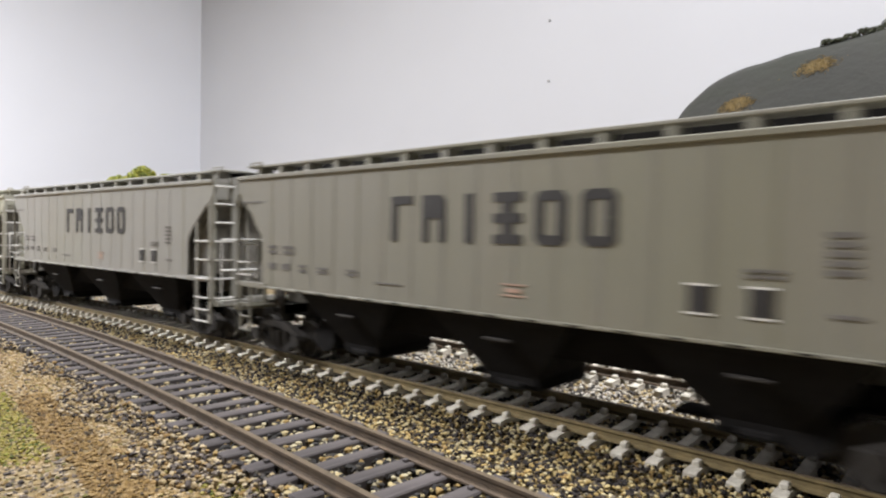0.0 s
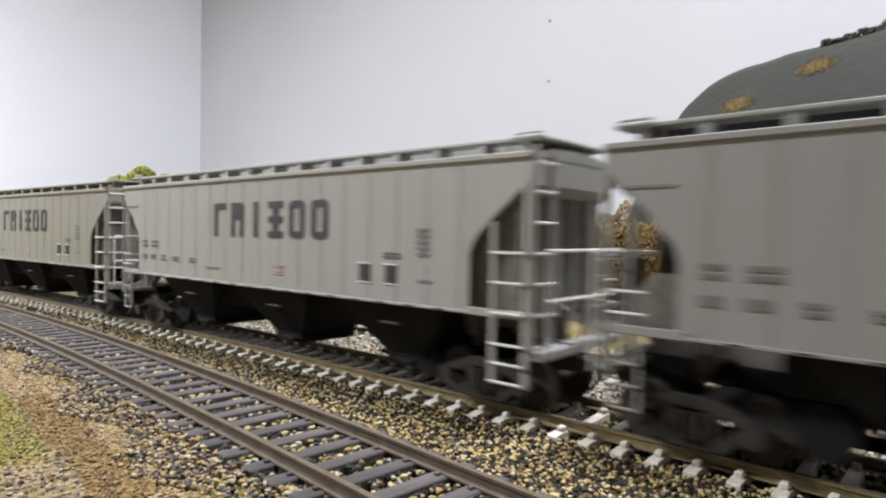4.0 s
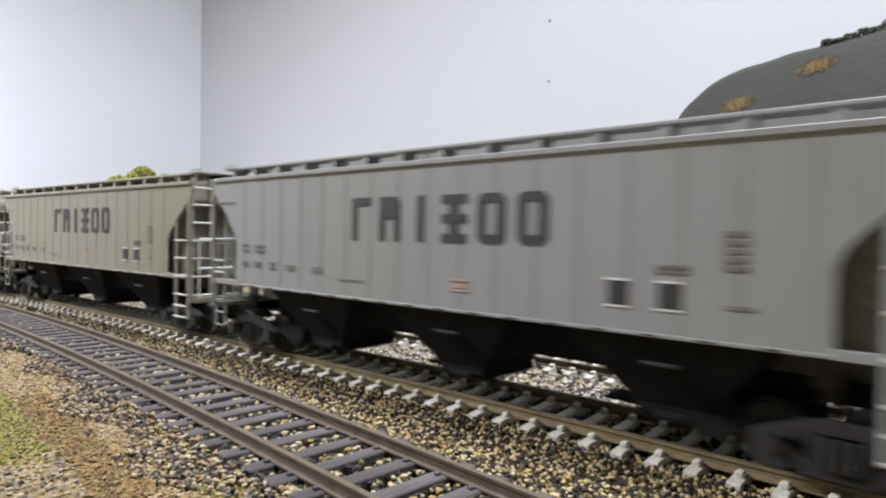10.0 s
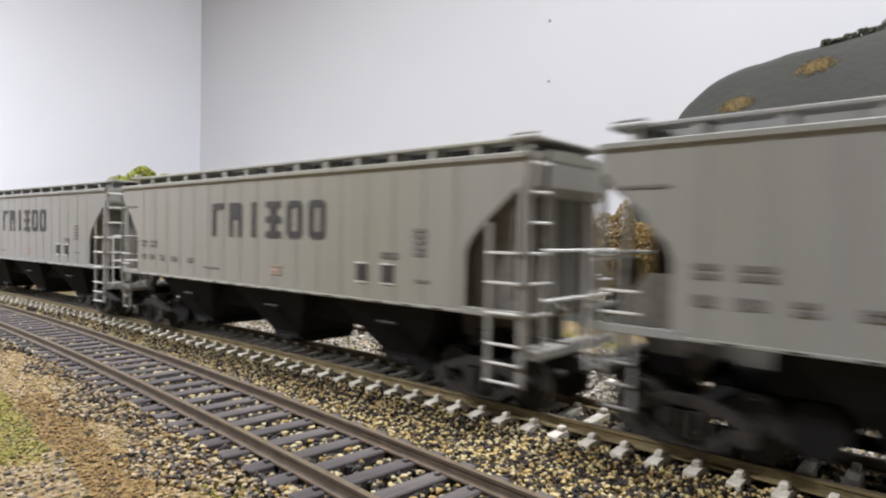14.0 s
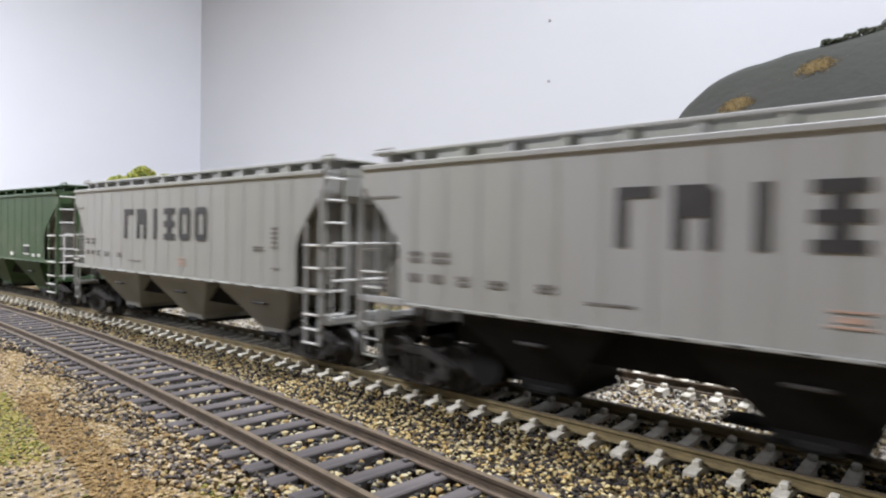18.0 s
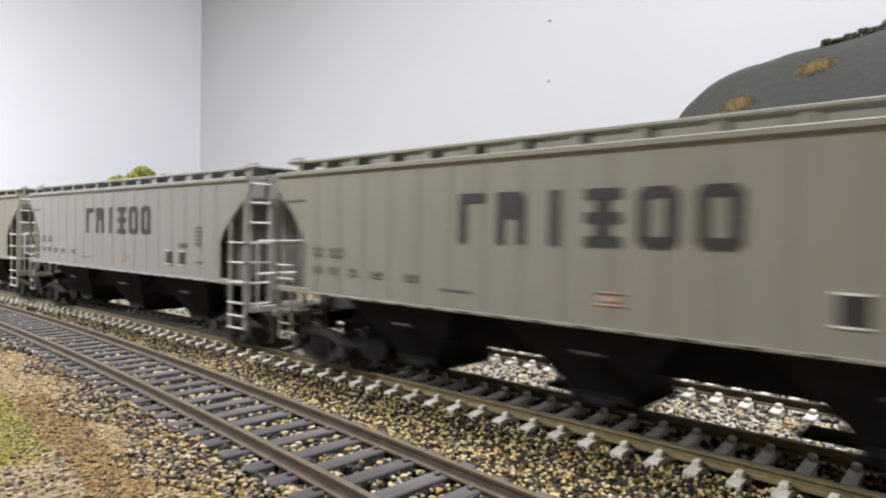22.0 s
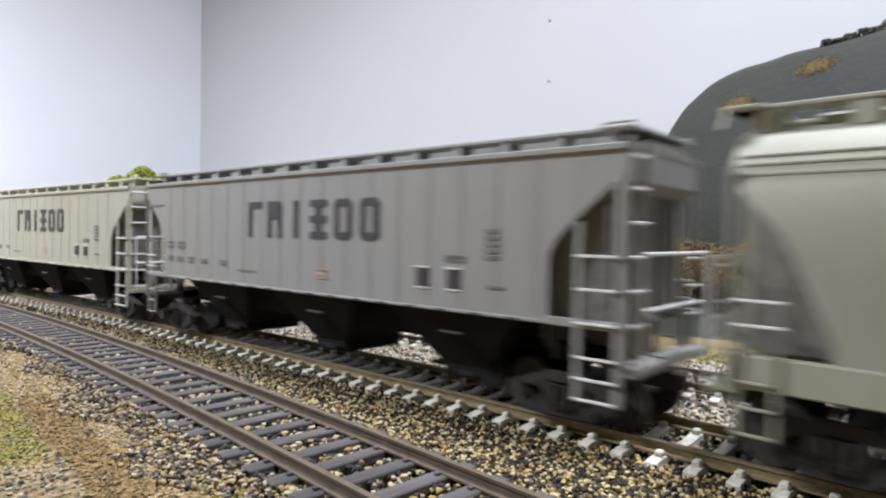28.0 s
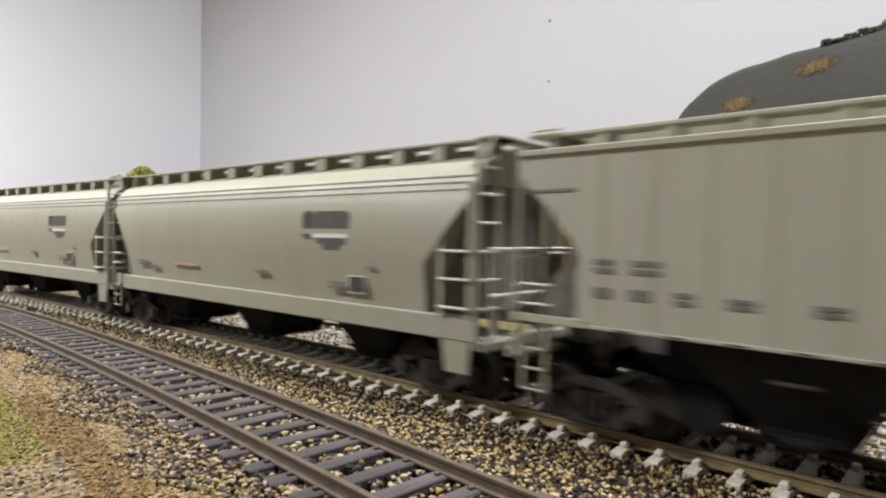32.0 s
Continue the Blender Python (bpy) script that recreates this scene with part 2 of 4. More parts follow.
def lay_rail(name, line, offset, s0, s1, fine, parent, top=0.0, label="", side=None):
    """One rail: head, web and foot swept along a line."""
    prof = [(-1.35, -2.15), (1.35, -2.15), (1.3, -1.85), (0.35, -1.6), (0.3, -0.75), (0.58, -0.55), (0.55, -0.04), (-0.55, -0.04), (-0.58, -0.55), (-0.3, -0.75), (-0.35, -1.6), (-1.3, -1.85)]
    ss, s = [], s0
    while s < s1:
        ss.append(s)
        s += 8 if fine[0] < s < fine[1] else 45
    ss.append(s1)
    vs, fs, n = [], [], len(prof)
    for i, s in enumerate(ss):
        x, y, h = line(s)
        for o, z in prof:
            vs.append((x - (offset + o) * math.sin(h), y + (offset + o) * math.cos(h), z + top))
        if i:
            a, b = (i - 1) * n, i * n
            fs += [(a + j, b + j, b + (j + 1) % n, a + (j + 1) % n) for j in range(n)]
    me = raw_mesh(name, vs, fs, side or RAILSIDE, RAILTOP)
    for k, f in enumerate(me.polygons):
        f.material_index = 1 if k % n in (6,) else 0
    ob = new(name, me)
    ob.parent = parent
    return tagged(ob, label) if label else ob


def concrete_tie():
    bm = B()
    prism(bm, [(-14.6, -4.6), (14.6, -4.6), (14.6, -2.5), (14.2, -2.2), (12.0, -2.05), (5.5, -2.15), (2, -2.45), (-2, -2.45), (-5.5, -2.15), (-12.0, -2.05), (-14.2, -2.2), (-14.6, -2.5)], "x", -1.35, 1.35)
    for v in bm.verts:
        if v.co.z > -3:
            v.co.x *= 0.82
    for o in (-8.8, 8.8):
        for d in (-2.1, 2.1):
            box(bm, -0.75, 0.75, o + d - 0.85, o + d + 0.85, -2.2, -1.05, 0.25)
    return mesh_of("tie", bm, CONCRETE)


def wooden_tie():
    bm = B()
    box(bm, -1.65, 1.65, -14.6, 14.6, -4.6, -2.1, 0.25)
    for o in (-8.8, 8.8):
        for d in (-1.9, 1.9):
            box(bm, -0.45, 0.45, o + d - 0.45, o + d + 0.45, -2.15, -1.6, 0.1)
    return mesh_of("tie", bm, WOOD)


def lay_ties(line, me, pitch, s0, s1, near0, near1, parent, jitter=0.0, drop=0.0):
    rnd = random.Random(5)
    rest_v, rest_f = [], []
    co = np.array([v.co for v in me.vertices])
    polys = [tuple(f.vertices) for f in me.polygons]
    s = s0
    while s < s1:
        x, y, h = line(s)
        t = h + rnd.uniform(-jitter, jitter)
        dx = rnd.uniform(-jitter, jitter) * 12
        if near0 <= s <= near1:
            ob = new("tie", me)
            ob.parent = parent
            ob.matrix_basis = pose((x + dx) * MM, y * MM, drop * MM, 0, 0, math.degrees(t))
        else:
            base = len(rest_v) * len(co)
            c, q = math.cos(t), math.sin(t)
            v = co.copy()
            v[:, 0], v[:, 1] = co[:, 0] * c - co[:, 1] * q + x * MM, co[:, 0] * q + co[:, 1] * c + y * MM
            v[:, 2] += drop * MM
            rest_v.append(v)
            rest_f += [tuple(i + base for i in f) for f in polys]
        s += pitch
    if rest_v:
        far = raw_mesh("far_ties", np.concatenate(rest_v) / MM, rest_f, *me.materials)
        ob = new("far_ties", far)
        ob.parent = parent
        tagged(ob, kind="stuff")


def build_tracks():
    fine = (-700, 200)
    t = thing("main_track", "brown rails on pale concrete ties in mixed ballast", "track", "tracks", "structure")
    for o in (-8.83, 8.83):
        lay_rail("rail", main_line, o, S_LEFT, S_LEFT + LOOP, fine, t, 0, "yellow-brown weathered rail", RAILGOLD)
    lay_ties(main_line, concrete_tie(), TIE_MAIN, S_LEFT, S_LEFT + LOOP - 3, -545, 30, t, 0.01)
    t = thing("back_track", "rails on bright concrete ties behind the train", "track", "tracks", "structure")
    for o in (-8.83, 8.83):
        lay_rail("rail", far_line, o, S_LEFT, S_LEFT + LOOP, fine, t)
    lay_ties(far_line, concrete_tie(), TIE_MAIN, S_LEFT, S_LEFT + LOOP - 3, -545, 40, t, 0.01)
    t = thing("near_track", "dark rails on grey-brown wooden ties in stony scatter", "track", "tracks", "structure")
    for o in (-8.83, 8.83):
        lay_rail("rail", near_line, o, -1500, 900, fine, t, 0.3, "dark brown rail")
    lay_ties(near_line, wooden_tie(), TIE_NEAR, -1500, 900, -545, 60, t, 0.035, 0.3)


# ---- the room and the ground ----
X_WALL, Y_WALL = -1650.0, 800.0
X_EAST, Y_SOUTH, Z_CEIL = 1650.0, -2700.0, 1500.0


def slab(name, x0, x1, y0, y1, z0, z1, material, label, category):
    bm = B()
    box(bm, x0, x1, y0, y1, z0, z1)
    return tagged(new(name, mesh_of(name, bm, material)), label, category, kind="structure")


def build_room():
    t = 60
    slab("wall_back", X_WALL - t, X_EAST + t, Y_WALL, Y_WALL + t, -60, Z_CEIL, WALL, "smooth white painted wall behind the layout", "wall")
    slab("wall_west", X_WALL - t, X_WALL, Y_SOUTH, Y_WALL, -60, Z_CEIL, LIT_SIDEWALL, "smooth bluish-white painted side wall, lightened as if better lit", "wall")
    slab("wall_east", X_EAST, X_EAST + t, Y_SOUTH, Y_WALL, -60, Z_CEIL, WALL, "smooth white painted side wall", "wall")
    slab("wall_front", X_WALL - t, X_EAST + t, Y_SOUTH - t, Y_SOUTH, -60, Z_CEIL, WALL, "smooth white painted wall", "wall")
    slab("ceiling", X_WALL - t, X_EAST + t, Y_SOUTH - t, Y_WALL + t, Z_CEIL, Z_CEIL + t, CEIL, "plain white ceiling", "ceiling")


def build_ground():
    xs = sorted(set(list(np.linspace(X_WALL, -700, 20)) + list(np.arange(-700, 100, 8)) + list(np.linspace(100, X_EAST, 20))))
    ys = sorted(set(list(np.linspace(Y_SOUTH, 0, 24)) + list(np.arange(0, 240, 6)) + list(np.linspace(240, Y_WALL, 14))))
    vs, fs = [], []
    for y in ys:
        for x in xs:
            n = noise.noise((x * 0.02, y * 0.02, 0)) * 0.8 + noise.noise((x * 0.09, y * 0.09, 3)) * 0.4
            vs.append((x, y, -4.3 + n * 0.7))
    w = len(xs)
    for j in range(len(ys) - 1):
        fs += [(j * w + i, j * w + i + 1, (j + 1) * w + i + 1, (j + 1) * w + i) for i in range(w - 1)]
    me = raw_mesh("ground", vs, fs, EARTH)
    me.shade_smooth()
    tagged(new("ground", me), "tan earth of the model railway, strewn with fine grit", "ground", kind="structure")


def pebbles(name, places, sizes, material, label, category, seed=3, flat=0.75):
    """Many small uneven stones, each a bent twenty-sided lump, in one mesh."""
    rng = np.random.default_rng(seed)
    bm = B()
    bmesh.ops.create_icosphere(bm, subdivisions=1, radius=1)
    base = np.array([v.co for v in bm.verts])
    tri = np.array([[v.index for v in f.verts] for f in bm.faces])
    bm.free()
    n, k = len(places), len(base)
    v = base[None] * rng.uniform(0.65, 1.3, (n, k, 1))
    ang = rng.uniform(0, 6.283, n)
    c, s = np.cos(ang)[:, None], np.sin(ang)[:, None]
    v[..., 0] *= rng.uniform(0.8, 1.35, (n, 1))
    x, y = v[..., 0] * c - v[..., 1] * s, v[..., 0] * s + v[..., 1] * c
    v[..., 0], v[..., 1] = x, y
    v[..., 2] *= flat
    v = v * np.asarray(sizes)[:, None, None] + np.asarray(places)[:, None, :]
    f = (tri[None] + (np.arange(n) * k)[:, None, None]).reshape(-1, 3)
    me = bpy.data.meshes.new(name)
    me.vertices.add(n * k)
    me.vertices.foreach_set("co", (v.reshape(-1) * MM).astype(np.float32))
    me.loops.add(len(f) * 3)
    me.loops.foreach_set("vertex_index", f.reshape(-1).astype(np.int32))
    me.polygons.add(len(f))
    me.polygons.foreach_set("loop_start", (np.arange(len(f)) * 3).astype(np.int32))
    me.polygons.foreach_set("loop_total", np.full(len(f), 3, np.int32))
    me.update()
    me.shade_flat()
    me.materials.append(material)
    return tagged(new(name, me), label, category, kind="stuff")


def strew(rng, n, x0, x1, y0, y1, z, keep=None, lift=0.5):
    p = np.stack([rng.uniform(x0, x1, n), rng.uniform(y0, y1, n), z + rng.uniform(-0.3, lift, n)], 1)
    if keep is not None:
        p = p[keep(p)]
    return p


def offset_main(p):
    """Distance of places from the middle of the main line (towards the wall is positive)."""
    return R_MAIN * -1 + np.hypot(p[:, 0], p[:, 1] - (D_MAIN - R_MAIN))


def offset_near(p):
    h = 0.0870
    cx, cy = -2439.0 * math.sin(h), 60.5 - 2439.0 * math.cos(h)
    return np.hypot(p[:, 0] - cx, p[:, 1] - cy) - 2439.0


def build_stones():
    rng = np.random.default_rng(11)
    # between the near track and the main line: a mix of black and tan, level with the ties
    p = strew(rng, 88000, -330, 30, 40, 150, -3.6, lambda q: (offset_near(q) > 12) & (offset_main(q) < -11))
    p[:, 2] += 0.35 * np.clip((offset_main(p) + 22) / 6, 0, 1)
    pebbles("ballast", p, rng.uniform(0.26, 0.56, len(p)), BALLAST, "black and tan mixed ballast stones between the tracks", "ballast", 3)
    p = strew(rng, 44000, -330, 30, 40, 150, -3.75, lambda q: (np.abs(offset_main(q)) < 12) | (np.abs(offset_near(q)) < 14), 0.6)
    p[:, 2] += np.where(np.abs(offset_near(p)) < 14, 0.75, -0.1)
    pebbles("bed_stones", p, rng.uniform(0.36, 0.8, len(p)), BEDSTONE, "cream and dark stones between the ties", "ballast", 14)
    p = strew(rng, 22000, -640, -330, 10, 150, -3.8, lambda q: (offset_near(q) > -12) & (offset_main(q) < 10))
    pebbles("ballast", p, rng.uniform(0.5, 0.9, len(p)), BALLAST, "black and tan mixed ballast stones beside the far rails", "ballast", 4)
    # behind the main line: stones made paler for the strong light there
    p = strew(rng, 66000, -420, 40, 100, 230, -3.9, lambda q: (offset_main(q) > 11) & (offset_main(q) < 90))
    pebbles("pale_ballast", p, rng.uniform(0.34, 0.68, len(p)), LIT_BALLAST, "ballast stones round the back track, paler as if strongly lit", "ballast", 5)
    # the near side: stones along the tie ends, fine tan scatter, turf, pale grit
    p = strew(rng, 64000, -330, 10, 8, 75, -3.6, lambda q: (offset_near(q) < -5) & (offset_near(q) > -24 + 4 * np.sin(q[:, 0] * 0.13) + 7 * np.clip((-150 - q[:, 0]) / 60, 0, 1)))
    p = p[rng.random(len(p)) < np.clip(1.25 + offset_near(p) / 26, 0.15, 1)]
    p[:, 2] += 1.5 * np.clip(1 - np.abs(offset_near(p) + 15) / 5, 0, 1) * rng.uniform(0.2, 1, len(p))
    pebbles("track_stones", p, rng.uniform(0.26, 0.6, len(p)), SHOULDER, "cream, grey and black stones along the tie ends", "gravel", 6)
    p = strew(rng, 120000, -460, -60, 4, 70, -4.3, lambda q: offset_near(q) < -11, 0.35)
    patch = np.array([noise.noise((x * 0.05, y * 0.07, 5)) for x, y, _ in p])
    green = np.clip((p[:, 0] + 215) / 40, 0, 1) * np.clip((-120 - p[:, 0]) / 10, 0, 1) * np.clip((39.5 - p[:, 1]) / 4, 0, 1)
    pale = (p[:, 0] > -122 + 20 * patch) & (p[:, 1] < 37 + 8 * patch)
    turf = (~pale) & (patch * 0.7 + green * 0.95 > 0.52 + rng.uniform(-0.25, 0.25, len(p)))
    bare = (np.abs(p[:, 1] - (39.5 - (p[:, 0] + 125) * 0.06) - 3 * patch) < 3.6) & (p[:, 0] > -175) & (p[:, 0] < -96)
    turf, pale = turf & ~bare, pale & ~bare
    tan = ~(turf | pale | bare)
    q = p[tan]
    pebbles("scatter", q, rng.uniform(0.22, 0.5, len(q)), SCATTER, "fine tan scatter beside the near track", "gravel", 7)
    q = p[turf]
    pebbles("turf", q + (0, 0, 0.25), rng.uniform(0.2, 0.42, len(q)), TURF, "yellow-green foam turf on the ground", "turf", 8)
    q = p[pale]
    pebbles("pale_grit", q[::2], rng.uniform(0.28, 0.58, len(q[::2])), GRIT, "pale grey and cream grit in the foreground", "gravel", 9)
    q = p[bare]
    pebbles("earth_crumbs", q + (0, 0, 0.15), rng.uniform(0.2, 0.5, len(q)), CRUMB, "fine orange-brown earth crumbs", "gravel", 10)


build_tracks()
build_room()
build_ground()
build_stones()


# ---- the train ----
HALF, CUT, SILL, EAVE, LAT = 96.8, 78.6, 20.2, 53.1, 18.3


def repeat(name, me, parent, x, y, z):
    """One more piece of a kind, on a mesh that its likes share."""
    ob = new(name, me)
    ob.parent, ob.location = parent, (x * MM, y * MM, z * MM)
    return ob


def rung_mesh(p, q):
    return mesh_of("rung", rod(B(), p, q, 0.31), LIT_RUNG)


def side_wall(parent, sgn, ribs=17, name="side_wall"):
    """One side: a sheet with the corners cut away over the trucks, upright posts and a sill."""
    bm = B()
    end = [(78.6, SILL), (78.6, 33.0), (80.0, 35.9), (83.4, 38.8), (87.4, 41.7), (92.5, 45.2), (95.6, 47.4), (HALF, 48.6), (HALF, EAVE)]
    pts = end + [(-(x + 1.7) if x < 84 else -x, z) for x, z in end[::-1]]
    prism(bm, pts, "y", sgn * (LAT - 1.0), sgn * (LAT - 0.35))
    for z0, z1, out in ((SILL - 0.2, SILL + 0.5, 0.04), (EAVE - 0.9, EAVE + 0.3, 0.3)):
        box(bm, -HALF if z0 > 40 else -CUT, HALF if z0 > 40 else CUT, *sorted((sgn * (LAT - 1.2), sgn * (LAT + out))), z0, z1, 0.15)
    wall = part(name, bm, PAINT, parent)
    rib = B()
    box(rib, -0.5, 0.5, *sorted((sgn * (LAT - 0.4), sgn * (LAT - 0.28))), SILL + 1.2, EAVE - 1.0, 0.1)
    me = mesh_of("rib", rib, PAINT)
    for i in range(ribs):
        repeat("rib", me, wall, -CUT + 3 + (2 * CUT - 6) * i / (ribs - 1), 0, 0)
    if sgn < 0:
        slot = mesh_of("drain_slot", box(B(), -1.3, 1.3, -LAT - 0.07, -LAT + 0.2, SILL + 0.02, SILL + 0.3), GRIME_SHADE)
        for i in range(ribs - 1):
            repeat("drain_slot", slot, wall, -CUT + 3 + (2 * CUT - 6) * (i + 0.5) / (ribs - 1), 0, 0)
    return wall


def end_sill(parent, sgn, e):
    bm = B()
    box(bm, *sorted((e * CUT, e * (HALF + 1))), *sorted((sgn * (LAT - 1.6), sgn * LAT)), SILL - 0.3, SILL + 1.3, 0.15)
    return part("side_sill", bm, PAINT, parent)


def slope_sheet(parent, e):
    """The sloping end of the cargo space over the truck, with its top plate."""
    bm = B()
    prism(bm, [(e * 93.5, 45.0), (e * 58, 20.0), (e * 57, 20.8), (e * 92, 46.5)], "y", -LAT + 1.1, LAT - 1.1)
    ob = part("slope_sheet", bm, END_SHADE, parent, "sloping end sheet in a brown that stands for shade")
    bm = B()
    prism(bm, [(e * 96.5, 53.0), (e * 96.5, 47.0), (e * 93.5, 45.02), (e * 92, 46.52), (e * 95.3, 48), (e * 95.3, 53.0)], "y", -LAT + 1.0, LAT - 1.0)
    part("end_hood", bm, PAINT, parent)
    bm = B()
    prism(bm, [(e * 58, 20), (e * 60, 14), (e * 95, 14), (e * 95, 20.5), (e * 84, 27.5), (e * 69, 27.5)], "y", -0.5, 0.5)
    part("centre_web", bm, END_SHADE, parent)
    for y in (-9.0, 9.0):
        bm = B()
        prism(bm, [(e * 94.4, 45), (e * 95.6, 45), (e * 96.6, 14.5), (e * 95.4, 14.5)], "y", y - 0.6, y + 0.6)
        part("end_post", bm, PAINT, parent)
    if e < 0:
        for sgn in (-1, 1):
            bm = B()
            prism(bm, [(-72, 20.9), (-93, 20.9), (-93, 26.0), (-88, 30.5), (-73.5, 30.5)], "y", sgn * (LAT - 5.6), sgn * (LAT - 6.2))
            part("web_plate", bm, END_SHADE, parent, "low plate over the truck, coloured dark for shade")
        # Half plate placed to fit the camera's view: it hides the wall behind.
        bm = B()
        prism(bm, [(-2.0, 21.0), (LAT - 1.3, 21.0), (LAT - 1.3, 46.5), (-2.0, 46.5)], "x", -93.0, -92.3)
        part("end_plate", bm, END_SHADE, parent, "half plate added to close the view under the hood, coloured dark for shade")
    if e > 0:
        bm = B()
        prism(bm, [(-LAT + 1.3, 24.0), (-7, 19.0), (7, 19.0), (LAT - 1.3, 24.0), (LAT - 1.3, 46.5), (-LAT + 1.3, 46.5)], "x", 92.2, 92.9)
        part("end_plate", bm, END_SHADE, parent, "plate under the hood, coloured dark for shade")
        # Shade-brown plates added to close the camera's view through the cut corners.
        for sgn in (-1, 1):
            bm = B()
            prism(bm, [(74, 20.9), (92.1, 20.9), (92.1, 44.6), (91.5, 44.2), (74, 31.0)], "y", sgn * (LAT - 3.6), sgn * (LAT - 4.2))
            part("web_plate", bm, END_SHADE, parent, "plate behind the cut-away corner, coloured dark for shade")
        for y in (-3.4, 3.4):
            bm = B()
            box(bm, 92.9, 94.0, y - 0.5, y + 0.5, 19.5, 46.0)
            part("stiffener", bm, PAINT, parent)
    return ob


def roof(parent):
    bm = B()
    prism(bm, [(-LAT + 0.3, 52.6), (LAT - 0.3, 52.6), (LAT - 0.3, 53.2), (9, 54.6), (0, 55.0), (-9, 54.6), (-LAT + 0.3, 53.2)], "x", -HALF + 0.2, HALF - 0.2)
    for i in range(13):
        x = -84 + 14 * i
        prism(bm, [(-LAT + 0.6, 53.1), (LAT - 0.6, 53.1), (LAT - 0.6, 53.5), (9, 54.95), (-9, 54.95), (-LAT + 0.6, 53.5)], "x", x - 0.4, x + 0.4)
    return part("roof", bm, PAINT, parent)


def hatch(parent, black):
    bm = B()
    box(bm, -88, 88, -6.4, 6.4, 54.3, 57.7, 0.5)
    for i in range(8):
        x = -80 + 160 * i / 7
        box(bm, x - 0.5, x + 0.5, -6.8, 6.8, 54.2, 58.0, 0.15)
    return part("hatch_cover", bm, black, parent, "long trough hatch along the roof")


def running_board(parent, sgn):
    bm = B()
    box(bm, -HALF, HALF, *sorted((sgn * 8.5, sgn * 14.2)), 56.3, 57.0, 0.12)
    ob = part("running_board", bm, PAINT, parent, "roof walkway on short brackets")
    bm = B()
    box(bm, -0.9, 0.9, *sorted((sgn * 9.0, sgn * 13.8)), 53.6, 56.35)
    me = mesh_of("bracket", bm, PAINT)
    for i in range(15):
        repeat("bracket", me, ob, -91 + 13 * i, 0, 0)
    return ob


def roof_crosswalk(parent, e):
    bm = B()
    box(bm, *sorted((e * 88, e * 96.6)), -15, 15, 56.5, 57.1, 0.12)
    for y in (-14, 14):
        rod(bm, (e * 89, y, 56.4), (e * 89, y, 57.8), 0.28)
        rod(bm, (e * 96, y, 56.4), (e * 96, y, 57.8), 0.28)
        rod(bm, (e * 89, y, 57.8), (e * 96, y, 57.8), 0.28)
    return part("roof_platform", bm, PAINT, parent)


def side_ladder(parent, sgn, e, foot=6.2):
    """The full ladder on the side at one corner: a stile, the wide corner post and six rungs."""
    bm = B()
    y = sgn * (LAT - 0.3)
    for x0, x1, low, top in ((85.4, 86.9, foot, 39.5), (94.9, 96.7, foot, 48.0)):
        box(bm, *sorted((e * x0, e * x1)), *sorted((y - 0.35, y + 0.35)), low, top, 0.12)
    ob = part("side_ladder", bm, PAINT, parent, "upright corner ladder with thin rungs")
    me = rung_mesh((e * 85.8, y + sgn * 0.7, 0), (e * 95.6, y + sgn * 0.7, 0))
    for z in (6.9, 10.7, 14.6, 20.9, 27.1, 33.2):
        if z > foot:
            repeat("rung", me, ob, 0, 0, z)
    return ob


def end_ladder(parent, sgn, e):
    """The full ladder on the end at the same corner, up over the hood."""
    bm = B()
    x = e * (HALF + 0.6)
    for y, low in ((17.5, 12.0), (10.8, 14.0)):
        box(bm, x - 0.4, x + 0.4, *sorted((sgn * (y - 0.55), sgn * (y + 0.55))), low, 54.5, 0.12)
    ob = part("end_ladder", bm, PAINT, parent)
    me = rung_mesh((x + e * 0.7, sgn * 17.6, 0), (x + e * 0.7, sgn * 10.8, 0))
    for z in (14.6, 20.9, 27.1, 33.2, 39.3, 45.4, 51.2):
        repeat("rung", me, ob, 0, 0, z)
    return ob


